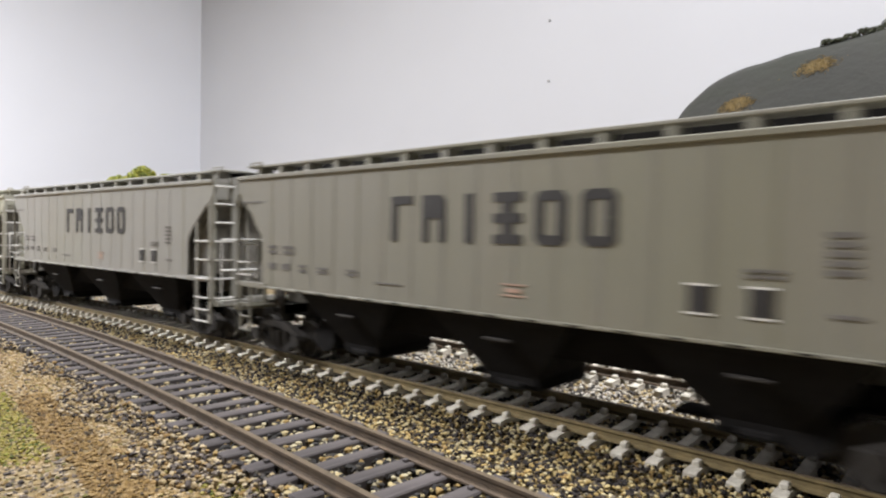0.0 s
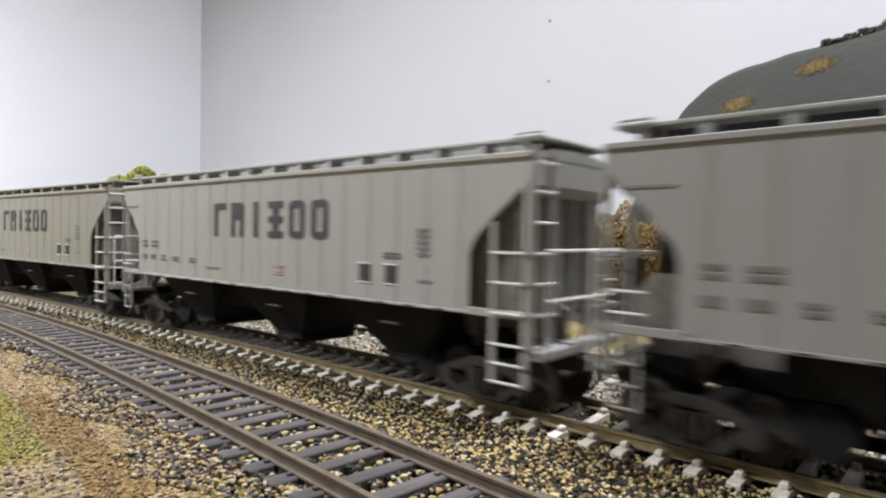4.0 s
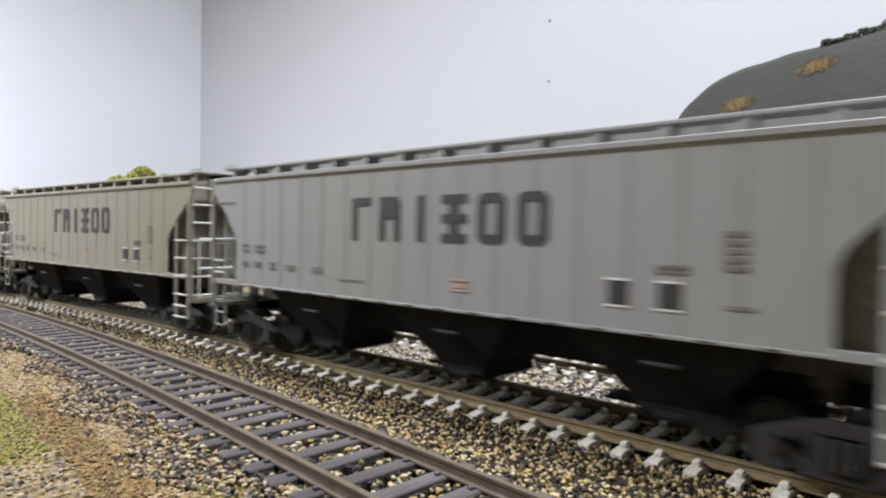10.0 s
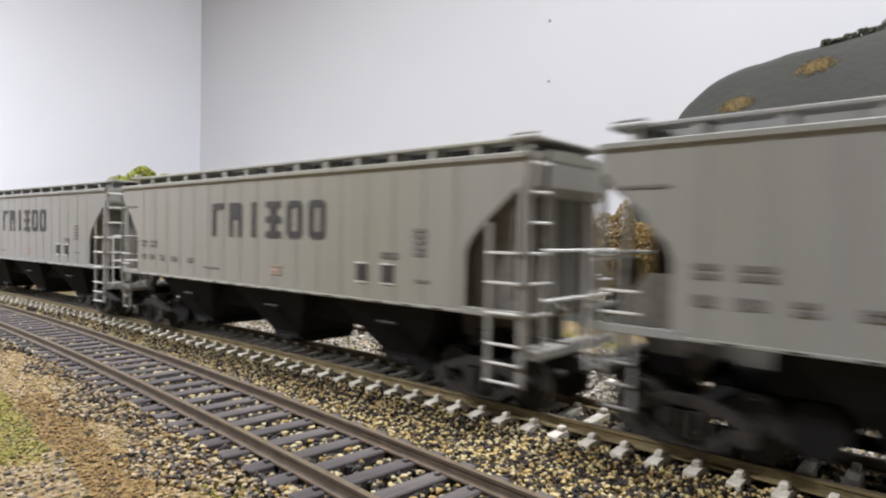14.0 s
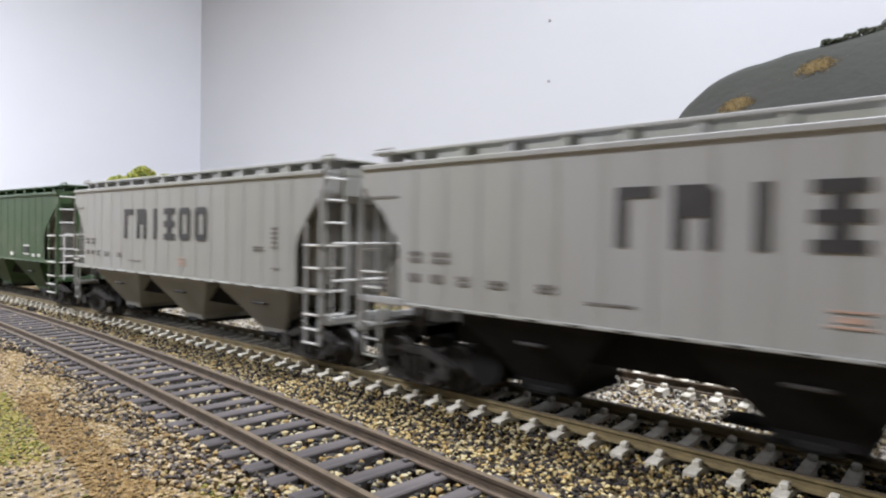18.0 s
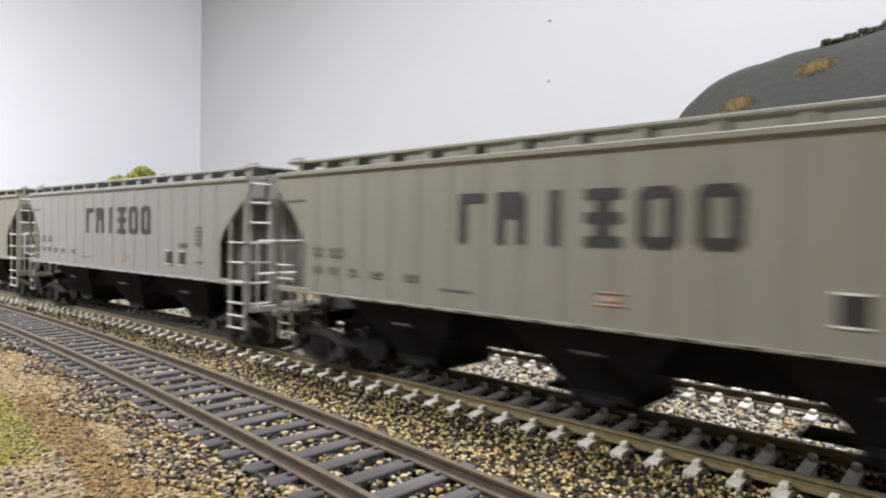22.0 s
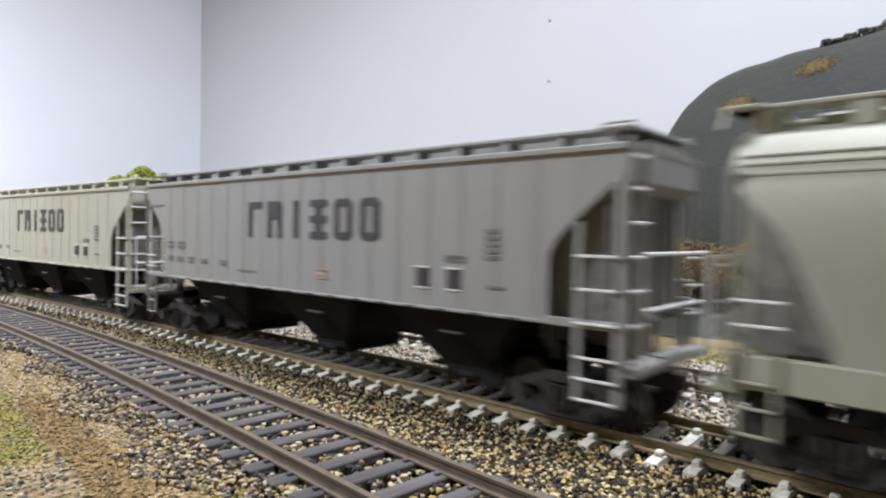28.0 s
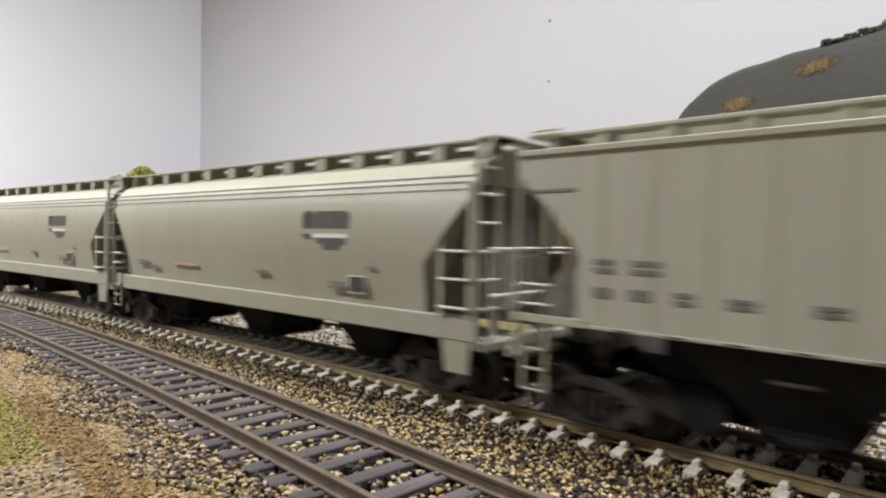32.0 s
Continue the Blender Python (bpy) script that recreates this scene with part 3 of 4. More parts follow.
def grab_corner(parent, sgn, e):
    """The corner without a ladder: a slim post, grab irons on side and end, and a stirrup step."""
    bm = B()
    y = sgn * (LAT - 0.5)
    box(bm, *sorted((e * 95.6, e * 96.4)), *sorted((y - 0.8, y)), 13.0, 48.0, 0.12)
    box(bm, *sorted((e * 96.4, e * 97.0)), *sorted((sgn * 10.7, sgn * 11.3)), 13.0, 34.5, 0.12)
    post = part("corner_post", bm, PAINT, parent)
    x = e * (HALF + 1.0)
    me = mesh_of("grab_iron", rod(B(), (x, sgn * 17.4, 0), (x, sgn * 11.0, 0), 0.27), LIT_RUNG)
    for z in (20.8, 26.8, 32.6):
        repeat("grab_iron", me, post, 0, 0, z)
    bm = rod(B(), (e * 87.0, sgn * (LAT + 0.3), 0), (e * 95.0, sgn * (LAT + 0.3), 0), 0.27)
    for xx in (87.0, 95.0):
        rod(bm, (e * xx, sgn * (LAT - 0.6), 0), (e * xx, sgn * (LAT + 0.3), 0), 0.27)
    me = mesh_of("grab_iron", bm, LIT_RUNG)
    for z in (23.6, 27.4):
        repeat("grab_iron", me, post, 0, 0, z)
    bm = B()
    for xx in (88.2, 94.6):
        box(bm, *sorted((e * (xx - 0.4), e * (xx + 0.4))), *sorted((y - 0.3, y + 0.3)), 6.4, 19.9)
    stirrup = part("stirrup", bm, PAINT, parent, "slim stirrup step under the sill")
    me = mesh_of("rung", rod(B(), (e * 88.2, y + sgn * 0.4, 0), (e * 94.6, y + sgn * 0.4, 0), 0.3), PAINT)
    for z in (6.8, 10.9, 14.8):
        repeat("rung", me, stirrup, 0, 0, z)
    return post


def corner(parent, sgn, e, foot=6.2):
    """The ladders stand at the right-hand corner of each side."""
    if sgn * e < 0:
        side_ladder(parent, sgn, e, foot)
        end_ladder(parent, sgn, e)
    else:
        grab_corner(parent, sgn, e)


def end_platform(parent, e):
    bm = B()
    box(bm, *sorted((e * 94.5, e * 100.0)), -LAT + 1.2, LAT - 1.2, 12.6, 13.6, 0.2)
    box(bm, *sorted((e * 98.6, e * 100.0)), -LAT + 0.8, LAT - 0.8, 12.0, 14.0, 0.2)
    ob = part("end_platform", bm, PAINT, parent)
    for z in (33.8, 23.8):
        part("end_rail", rod(B(), (e * 100.2, -LAT + 2, z), (e * 100.2, LAT - 6 if z < 30 else LAT - 2, z), 0.36), LIT_RUNG, parent, "thin handrail, painted light as if catching light")
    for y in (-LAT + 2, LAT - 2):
        part("rail_post", rod(B(), (e * 100.2, y, 13), (e * 100.2, y, 33.8), 0.33), LIT_RUNG, parent)
    bm = B()
    box(bm, *sorted((e * 97.0, e * 100.0)), -6, 6, 14.1, 14.6, 0.15)
    part("end_step", bm, PAINT, parent)
    return ob


def brake_gear(parent, e):
    bm = B()
    box(bm, *sorted((e * 96.0, e * 99.0)), -6, -1.5, 27, 33, 0.5)
    rod(bm, (e * 98, -4, 28), (e * 98, -4, 14), 0.3)
    n = 12
    for i in range(n):
        a, b = 6.2832 * i / n, 6.2832 * (i + 1) / n
        rod(bm, (e * 100, -3.8 + 3 * math.cos(a), 30 + 3 * math.sin(a)), (e * 100, -3.8 + 3 * math.cos(b), 30 + 3 * math.sin(b)), 0.3, 5)
        if i % 3 == 0:
            rod(bm, (e * 100, -3.8, 30), (e * 100, -3.8 + 3 * math.cos(a), 30 + 3 * math.sin(a)), 0.22, 5)
    rod(bm, (e * 90, 5, 17), (e * 98, 5, 17), 2.2, 12)
    return part("brake_gear", bm, PAINT, parent, "brake wheel and gear housing")


def coupler(parent, e):
    bm = B()
    box(bm, *sorted((e * 92, e * 100.5)), -1.5, 1.5, 7.6, 11.0, 0.3)
    box(bm, *sorted((e * 100, e * 103.4)), -1.9, 1.9, 7.4, 11.2, 0.6)
    rod(bm, (e * 101, 1.5, 8), (e * 101, 2.6, 3.2), 0.3)
    return part("coupler", bm, TRUCK, parent, "dark knuckle coupler")


def bay(parent, x, material, wide=17.5, low=5.4, side=17.5):
    """One hopper bay, a funnel that hangs flush under the side and narrows to its gate."""
    bm = B()
    q, top, lip = 6.5, 20.3, 7.0
    rings = [[(x - wide, -side, top), (x + wide, -side, top), (x + wide, side, top), (x - wide, side, top)],
             [(x - wide + 0.7, 0.5 - side, top - 1.6), (x + wide - 0.7, 0.5 - side, top - 1.6), (x + wide - 0.7, side - 0.5, top - 1.6), (x - wide + 0.7, side - 0.5, top - 1.6)],
             [(x - q, -10.6, lip), (x + q, -10.6, lip), (x + q, 10.6, lip), (x - q, 10.6, lip)],
             [(x - q, -10.4, low), (x + q, -10.4, low), (x + q, 10.4, low), (x - q, 10.4, low)]]
    vs = [[bm.verts.new(p) for p in r] for r in rings]
    for a, b in zip(vs, vs[1:]):
        for i in range(4):
            bm.faces.new((a[i], a[(i + 1) % 4], b[(i + 1) % 4], b[i]))
    bm.faces.new(vs[-1])
    bm.faces.new(vs[0][::-1])
    bmesh.ops.recalc_face_normals(bm, faces=bm.faces[:])
    ob = part("hopper_bay", bm, material, parent)
    g = B()
    box(g, x - q - 0.8, x + q + 0.8, -9.6, 9.6, low - 1.2, low, 0.2)
    box(g, x - 17, x + 4, -3.6, 3.6, low - 1.2, low - 0.5, 0.15)
    for y in (-10.4, 10.4):
        rod(g, (x - 3, y, low - 0.4), (x + 3, y, low - 0.4), 0.9, 8)
    part("outlet_gate", g, GRIME_SHADE, ob)
    for sgn in (-1, 1):
        k = B()
        box(k, x - 3.2, x + 3.2, *sorted((sgn * (side - 2.5), sgn * (side - 1.1))), 14.8, 15.4, 0.15)
        part("bay_handle", k, TRUCK, ob)
    return ob


def bolster_web(parent, sgn, e):
    """The upright web under the sill beside the truck, where the bolster meets the side."""
    bm = B()
    prism(bm, [(e * 74.6, 20.0), (e * 79.4, 20.0), (e * 78.6, 14.8), (e * 75.6, 14.8)], "y", sgn * (LAT - 5.2), sgn * (LAT - 4.2))
    box(bm, *sorted((e * 76.4, e * 78.4)), -LAT + 5.3, LAT - 5.3, 12.4, 15.0)
    # The dark truck colour stands in for shade under the sill.
    return part("bolster_web", bm, TRUCK, parent)


def center_sill(parent, material):
    bm = B()
    box(bm, -97, 97, -2.2, 2.2, 10.4, 14.0, 0.3)
    rod(bm, (-70, 9, 12), (70, 9, 12), 0.35)
    return part("center_sill", bm, material, parent)


def wheelset(parent, x):
    bm = B()
    for s in (-1, 1):
        g = bmesh.ops.create_cone(bm, cap_ends=True, segments=20, radius1=5.25, radius2=5.25, depth=1.5)
        bmesh.ops.transform(bm, matrix=Matrix.Translation((0, s * 8.6, 0)) @ Matrix.Rotation(radians(90), 4, "X"), verts=g["verts"])
        for v in g["verts"]:
            for f in v.link_faces:
                f.material_index = 0 if len(f.verts) > 4 else 1
        g = bmesh.ops.create_cone(bm, cap_ends=True, segments=20, radius1=5.9, radius2=5.9, depth=0.5)
        bmesh.ops.transform(bm, matrix=Matrix.Translation((0, s * 7.6, 0)) @ Matrix.Rotation(radians(90), 4, "X"), verts=g["verts"])
        for k in range(4):
            a = k * math.pi / 2
            box(bm, 2.6 * math.cos(a) - 0.5, 2.6 * math.cos(a) + 0.5, *sorted((s * 9.3, s * 9.65)), 2.6 * math.sin(a) - 0.5, 2.6 * math.sin(a) + 0.5)
    rod(bm, (0, -11.2, 0), (0, 11.2, 0), 1.0, 10)
    ob = part("wheelset", bm, [TRUCK, STEEL], parent, "dark wheels with worn bright treads")
    ob.location = (x * MM, 0, 0)
    return ob


def truck(parent, x, name="truck"):
    t = new(name)
    t.parent = parent
    t.location = (x * MM, 0, 5.25 * MM)
    tagged(t, "dark two-axle truck")
    for s in (-1, 1):
        bm = B()
        y0, y1 = sorted((s * 11.0, s * 13.2))
        prism(bm, [(-12.8, 1.2), (-9, 2.7), (-4, 4.6), (4, 4.6), (9, 2.7), (12.8, 1.2), (12.8, -0.4), (8.4, 0.9), (4, 2.7), (-4, 2.7), (-8.4, 0.9), (-12.8, -0.4)], "y", y0, y1)
        prism(bm, [(-9.0, -0.8), (-4.6, -4.0), (4.6, -4.0), (9.0, -0.8), (7.8, 0.6), (4.0, -2.3), (-4.0, -2.3), (-7.8, 0.6)], "y", y0, y1)
        for xx in (-3.7, 3.7):
            box(bm, xx - 0.8, xx + 0.8, y0, y1, -3.2, 3.4, 0.2)
        for xx in (-10.2, 10.2):
            rod(bm, (xx, s * 11, 0), (xx, s * 14.4, 0), 1.9, 10)
        for xx in (-1.8, 0, 1.8):
            rod(bm, (xx, s * 13.4, -2.4), (xx, s * 13.4, 2.2), 0.75, 8)
        part("side_frame", bm, TRUCK, t)
    bm = B()
    box(bm, -2.2, 2.2, -12, 12, -1.5, 2.6, 0.3)
    for xx in (-6.5, 6.5):
        box(bm, xx - 0.6, xx + 0.6, -8.5, 8.5, -1.2, 0.4)
    part("bolster", bm, TRUCK, t)
    return t, [wheelset(t, -10.2), wheelset(t, 10.2)]


def decal(name, shapes, sgn, material, parent, lat=LAT, label=""):
    """Flat paint marks on a side: boxes (x0, x1, z0, z1), a fraction of a millimetre proud."""
    bm = B()
    for x0, x1, z0, z1 in shapes:
        x0, x1 = sorted((x0 * -sgn, x1 * -sgn))
        box(bm, x0, x1, *sorted((sgn * (lat - 0.4), sgn * (lat - 0.1))), z0, z1)
    return part(name, bm, material, parent, label)


def big_marks(x0, pitch, z0, z1, w, t):
    """Six tall plain shapes in a row: hooks, frames and bars."""
    zm, r, k, g = (z0 + z1) / 2, x0 + w, t * 0.6, 0.03
    hook = [(x0, z0), (x0 + t, z0), (x0 + t, z1 - t), (r, z1 - t), (r, z1), (x0, z1)]
    arch = [(x0, z0), (x0 + t, z0), (x0 + t, zm), (r - t, zm), (r - t, z0), (r, z0), (r, z1 - k), (r - k, z1), (x0, z1)]
    bar = [(x0 + w * 0.36, z0), (x0 + w * 0.66, z0), (x0 + w * 0.66, z1), (x0 + w * 0.36, z1)]
    a, b = x0 + w * 0.3, x0 + w * 0.7
    h = t * 0.5
    beam = [(x0, z0), (r, z0), (r, z0 + t), (b, z0 + t), (b, zm - h), (r, zm - h), (r, zm + h), (b, zm + h), (b, z1 - t), (r, z1 - t), (r, z1), (x0, z1), (x0, z1 - t), (a, z1 - t), (a, zm + h), (x0, zm + h), (x0, zm - h), (a, zm - h), (a, z0 + t), (x0, z0 + t)]
    ring = [(r, zm + g), (r, z1 - k), (r - k, z1), (x0 + k, z1), (x0, z1 - k), (x0, z0 + k), (x0 + k, z0), (r - k, z0), (r, z0 + k), (r, zm - g),
            (r - t, zm - g), (r - t, z0 + t), (x0 + t, z0 + t), (x0 + t, z1 - t), (r - t, z1 - t), (r - t, zm + g)]
    return [[(x + pitch * i, z) for x, z in m] for i, m in enumerate((hook, arch, bar, beam, ring, ring))]


def bars(x0, x1, z0, z1, rows, cols):
    """Unreadable small print as short bars."""
    out, dz, dx = [], (z1 - z0) / rows, (x1 - x0) / cols
    for r in range(rows):
        for c in range(cols):
            out.append((x0 + dx * c + dx * 0.08, x0 + dx * (c + 1) - dx * 0.12, z0 + dz * r + dz * 0.25, z0 + dz * (r + 1) - dz * 0.15))
    return out


def grey_lettering(parent, sgn, marks=(-25.2, 10.0, 35.0, 45.4, 6.9, 1.9), panels=True):
    for shapes in big_marks(*marks):
        bm = B()
        prism(bm, [(-sgn * x, z) for x, z in shapes], "y", sgn * (LAT - 0.4), sgn * (LAT - 0.1))
        part("mark", bm, MARK, parent, "tall black stencilled shape")
    for x in (43.3, 52.4) if panels else ():
        p = decal("data_panel", [(x + 0.4, x + 4.8, 24.6, 24.95), (x + 0.4, x + 4.8, 29.25, 29.6)], sgn, WHITE, parent, LAT + 0.03, "white-edged inspection panel")
        decal("panel_print", [(x + 1.0, x + 4.4, 25.0, 29.2)], sgn, MARK, p, LAT + 0.08)
    for name, shapes in (("stencil", bars(52.6, 58.4, 30.6, 32.4, 2, 3)), ("stencil", bars(63.2, 67.6, 31.4, 38.2, 5, 1)), ("stencil", [(64, 68, 25.8, 26.4)]), ("stencil", [(-94, -81.5, 45.2, 45.7)]),
                         ("car_mark", bars(-77, -72.8, 30, 33, 2, 2) + bars(-69.8, -64.4, 30, 33, 2, 3)), ("car_mark", bars(-77, -73.2, 25.2, 28.2, 1, 2) + bars(-70.2, -66.0, 25.2, 28.2, 1, 2) + bars(-62.4, -58.6, 25.4, 28.0, 2, 1)),
                         ("small_print", bars(-54, -49, 25.6, 27.6, 2, 1)), ("small_print", bars(-42, -37, 25.6, 27.6, 2, 1)), ("small_print", [(-31, -22, 24.6, 25.0)])):
        tagged(decal(name, shapes, sgn, FADED, parent), kind="stuff")


def common_parts(ob, bay_mat, black_hatch, wide=17.5):
    for s in (-1, 1):
        side_wall(ob, s)
        running_board(ob, s)
        for e in (-1, 1):
            end_sill(ob, s, e)
            corner(ob, s, e)
            bolster_web(ob, s, e)
    for e in (-1, 1):
        slope_sheet(ob, e)
        end_platform(ob, e)
        roof_crosswalk(ob, e)
        coupler(ob, e)
    roof(ob)
    hatch(ob, black_hatch)
    brake_gear(ob, -1)
    center_sill(ob, GRIME_SHADE)
    # Black box in place of the shaded sheets between the bays.
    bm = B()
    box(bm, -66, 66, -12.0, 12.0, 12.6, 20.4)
    part("underbody", bm, GRIME_SHADE, ob)
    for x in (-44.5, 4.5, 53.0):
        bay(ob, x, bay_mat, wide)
    # Dark drums added to close the camera's view between truck and outer bay.
    for e in (-1, 1):
        part("air_reservoir", rod(B(), (e * 60.0, -10.5, 7.6), (e * 60.0, 10.5, 7.6), 4.4, 14), GRIME_SHADE, ob)
    return [truck(ob, -79.5), truck(ob, 79.5)]


def shorten(ob, half, past=58.0):
    """Draw a car's ends in, past the middle stretch, to half its new length."""
    k = (half - past) / (HALF - past)
    seen = set()

    def near(x):
        a = abs(x) / MM
        return x if a <= past else math.copysign((past + (a - past) * k) * MM, x)
    for o in ob.children_recursive:
        if o.name.split(".")[0] == "truck" and past < 70:
            o.location.x = near(o.location.x)
        if o.data is None or o.data.name in seen or o.name.split(".")[0] in ("wheelset", "side_frame", "bolster"):
            continue
        if o.name.split(".")[0] in ("rib", "bracket", "drain_slot"):
            o.location.x = near(o.location.x)
            continue
        seen.add(o.data.name)
        for v in o.data.vertices:
            v.co.x = near(v.co.x)
    return ob


def grey_hopper(bay_mat, marks=(-25.4, 10.0, 35.0, 45.4, 6.9, 1.9), dark_roof=True, panels=True, wide=17.5):
    ob = thing("covered_hopper", "grey weathered three-bay covered hopper with black marks", "model train car", "cars of the train")
    common_parts(ob, bay_mat, GRIME_SHADE if dark_roof else PAINT, wide)
    grey_lettering(ob, -1, marks, panels)
    decal("red_stencil", [(7, 12.5, 24.6, 24.9), (7, 12.5, 26.8, 27.1), (8, 11.5, 25.4, 26.2)], -1, PALERED, ob)
    return shorten(ob, 94.0, 80.0)


def green_hopper():
    ob = thing("covered_hopper", "dark green three-bay covered hopper with white emblem", "model train car", "cars of the train")
    common_parts(ob, PAINT, PAINT)
    for s in (-1,):
        decal("white_emblem", [(-67, -50, 36.9, 40.2), (-64.5, -50, 40.2, 44.2), (-67, -52.5, 44.2, 48.6), (-60, -50, 42.4, 45.6)], s, WHITE, ob, label="blocky white emblem")
        decal("white_print", bars(-68, -49.5, 32.4, 35.6, 1, 4) + bars(-68, -49.5, 29.6, 31.8, 1, 4) + [(-67.5, -49.5, 25.6, 26.1), (-44.5, -41, 30.4, 35)], s, WHITE, ob)
        for tag in [(x, x + 3.4, 22.6, 24.2) for x in (-44, -14, 33, 62, 70)] + [(50, 57.5, 27.6, 28.2), (50, 57.5, 23.4, 24.0), (3, 8.6, 25.2, 26.0), (4, 7.8, 22.4, 24.4)]:
            decal("white_tag", [tag], s, WHITE, ob)
        decal("panel_print", [(51, 56.5, 24.4, 27.2)], s, MARK, ob)
        decal("yellow_tag", [(-15, -11, 24.6, 28.2)], s, GREENMARK, ob)
    return ob


def paint_car(ob, body, bay=None):
    """Give every painted part of a car its body colour."""
    for o in ob.children_recursive:
        o.color = (*(bay if bay and o.name.split(".")[0] in ("hopper_bay",) else body), 1)


# rounded hopper with bulging sides
def round_profile():
    pts = [(16.6, 17.0), (16.9, 22.0), (18.2, 30.0), (18.7, 37.0), (18.2, 44.0), (16.6, 49.0), (14.0, 52.2), (10.5, 54.2), (6, 55.2), (0, 55.5)]
    return pts


def round_shell(parent):
    bm = B()
    prof = round_profile()
    full = [(y, z) for y, z in prof] + [(-y, z) for y, z in prof[-2::-1]]
    def x_end(z):
        return 80 + 16.5 * max(0, min(1, (z - 31) / 15)) ** 0.9
    rows = []
    for u in (-1, -0.6, 0, 0.6, 1):
        rows.append([bm.verts.new((u * x_end(z), y, z)) for y, z in full])
    for a, b in zip(rows, rows[1:]):
        for i in range(len(full) - 1):
            bm.faces.new((a[i], a[i + 1], b[i + 1], b[i]))
    for r in (rows[0], rows[-1]):
        bm.faces.new(r)
    bmesh.ops.recalc_face_normals(bm, faces=bm.faces[:])
    for f in bm.faces:
        f.smooth = len(f.verts) == 4
        if len(f.verts) > 4:
            for edge in f.edges:
                edge.smooth = False
    ob = part("shell", bm, PAINT, parent, "smooth bulging cream body shell")
    for s in (-1, 1):
        for z, y in ((46.6, 17.5), (48.2, 17.0), (49.6, 16.4)):
            bm = B()
            box(bm, -95.5, 95.5, *sorted((s * (y - 0.5), s * (y + 0.1))), z - 0.16, z + 0.16)
            part("ridge", bm, PAINT, ob)
    return ob


def round_hopper():
    ob = thing("covered_hopper", "cream rounded covered hopper with a dark shield emblem", "model train car", "cars of the train")
    round_shell(ob)
    for s in (-1, 1):
        bm = B()
        box(bm, -97, 97, *sorted((s * 15.6, s * 17.6)), 13.6, 19.0, 0.3)
        part("side_sill", bm, PAINT, ob, "deep cream side sill")
        bm = B()
        box(bm, -100, 100, *sorted((s * 5.5, s * 11.5)), 57.6, 58.3, 0.12)
        for i in range(13):
            x = -93 + 15.5 * i
            box(bm, x - 2.2, x + 2.2, *sorted((s * 5.8, s * 11.2)), 54.0, 57.7)
        part("running_board", bm, PAINT, ob, "roof walkway on tall brackets")
        for e in (-1, 1):
            corner(ob, s, e, 19.0)
            if s * e < 0:
                bm = B()
                prism(bm, [(e * 86.0, 14.0), (e * 95.4, 14.0), (e * 94.6, 6.6), (e * 87.4, 6.6)], "y", s * 16.6, s * 17.4)
                part("step_plate", bm, PAINT, ob, "cream plate step under the sill")
        if s < 0:
            decal("emblem", [(33.0, 37.0, 35.6, 41.8), (34.2, 37.0, 34.8, 42.4), (37.0, 52.0, 36.6, 41.6), (38.5, 51.0, 41.6, 42.3), (39.2, 50.6, 33.8, 35.3), (41.6, 48.2, 32.6, 33.8)], s, SHIELD, ob, 18.75, "dark shield and banner emblem")
            decal("emblem_stripe", [(37.6, 51.6, 35.4, 36.4)], s, WHITE, ob, 18.85)
            decal("data_panel", [(51.2, 57.6, 21.6, 26.0)], s, WHITE, ob, 17.9, "white-edged inspection panel")
            decal("panel_print", [(51.6, 57.2, 21.9, 25.8)], s, MARK, ob, 18.0)
            for shapes in (bars(58.6, 62.6, 27.2, 34.0, 4, 1), bars(43, 50.5, 22, 24.4, 2, 1), bars(-77, -62, 33.2, 35.4, 1, 6), [(-77, -62.5, 36.4, 36.8)], bars(-74.5, -69.5, 29.2, 31.6, 2, 1), bars(-70.5, -61, 23.6, 25.6, 2, 2), bars(-59.5, -52.8, 22.6, 24.2, 1, 2), bars(10, 16, 24, 25.6, 1, 3)):
                tagged(decal("stencil", shapes, s, FADED, ob, 18.2), kind="stuff")
            for shapes in (bars(48, 55, 14.6, 17.4, 3, 1), bars(-60.5, -53, 15, 18, 2, 1), bars(-9.2, -1, 15, 18, 2, 1)):
                tagged(decal("sill_print", shapes, s, FADED, ob, 17.62), kind="stuff")
            decal("red_stencil", [(-41, -24.5, 24.8, 25.4)], s, PALERED, ob, 18.2)
            decal("red_stencil", [(-44, -24.5, 15.6, 17.2)], s, PALERED, ob, 17.62)
    for e in (-1, 1):
        bm = B()
        prism(bm, [(e * 94, 46), (e * 60, 19.5), (e * 60, 20.5), (e * 93, 47.5)], "y", -15.5, 15.5)
        prism(bm, [(e * 93, 47), (e * 97, 47), (e * 97, 14), (e * 95, 14)], "y", -9.5, -8.5)
        prism(bm, [(e * 93, 47), (e * 97, 47), (e * 97, 14), (e * 95, 14)], "y", 8.5, 9.5)
        part("slope_sheet", bm, PAINT, ob)
        # Dark plates added for the shade inside the open corners.
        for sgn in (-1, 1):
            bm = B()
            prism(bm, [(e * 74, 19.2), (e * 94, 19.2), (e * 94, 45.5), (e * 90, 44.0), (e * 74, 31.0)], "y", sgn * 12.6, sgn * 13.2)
            part("web_plate", bm, END_SHADE, ob, "plate behind the cut-away corner, coloured dark for shade")
        # Shade-brown plate added to close the camera's view past the end.
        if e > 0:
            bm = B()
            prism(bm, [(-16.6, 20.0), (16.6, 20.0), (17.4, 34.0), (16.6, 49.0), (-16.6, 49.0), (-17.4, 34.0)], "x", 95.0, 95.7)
            part("end_plate", bm, END_SHADE, ob, "plate at the end, coloured dark for shade")
        end_platform(ob, e)
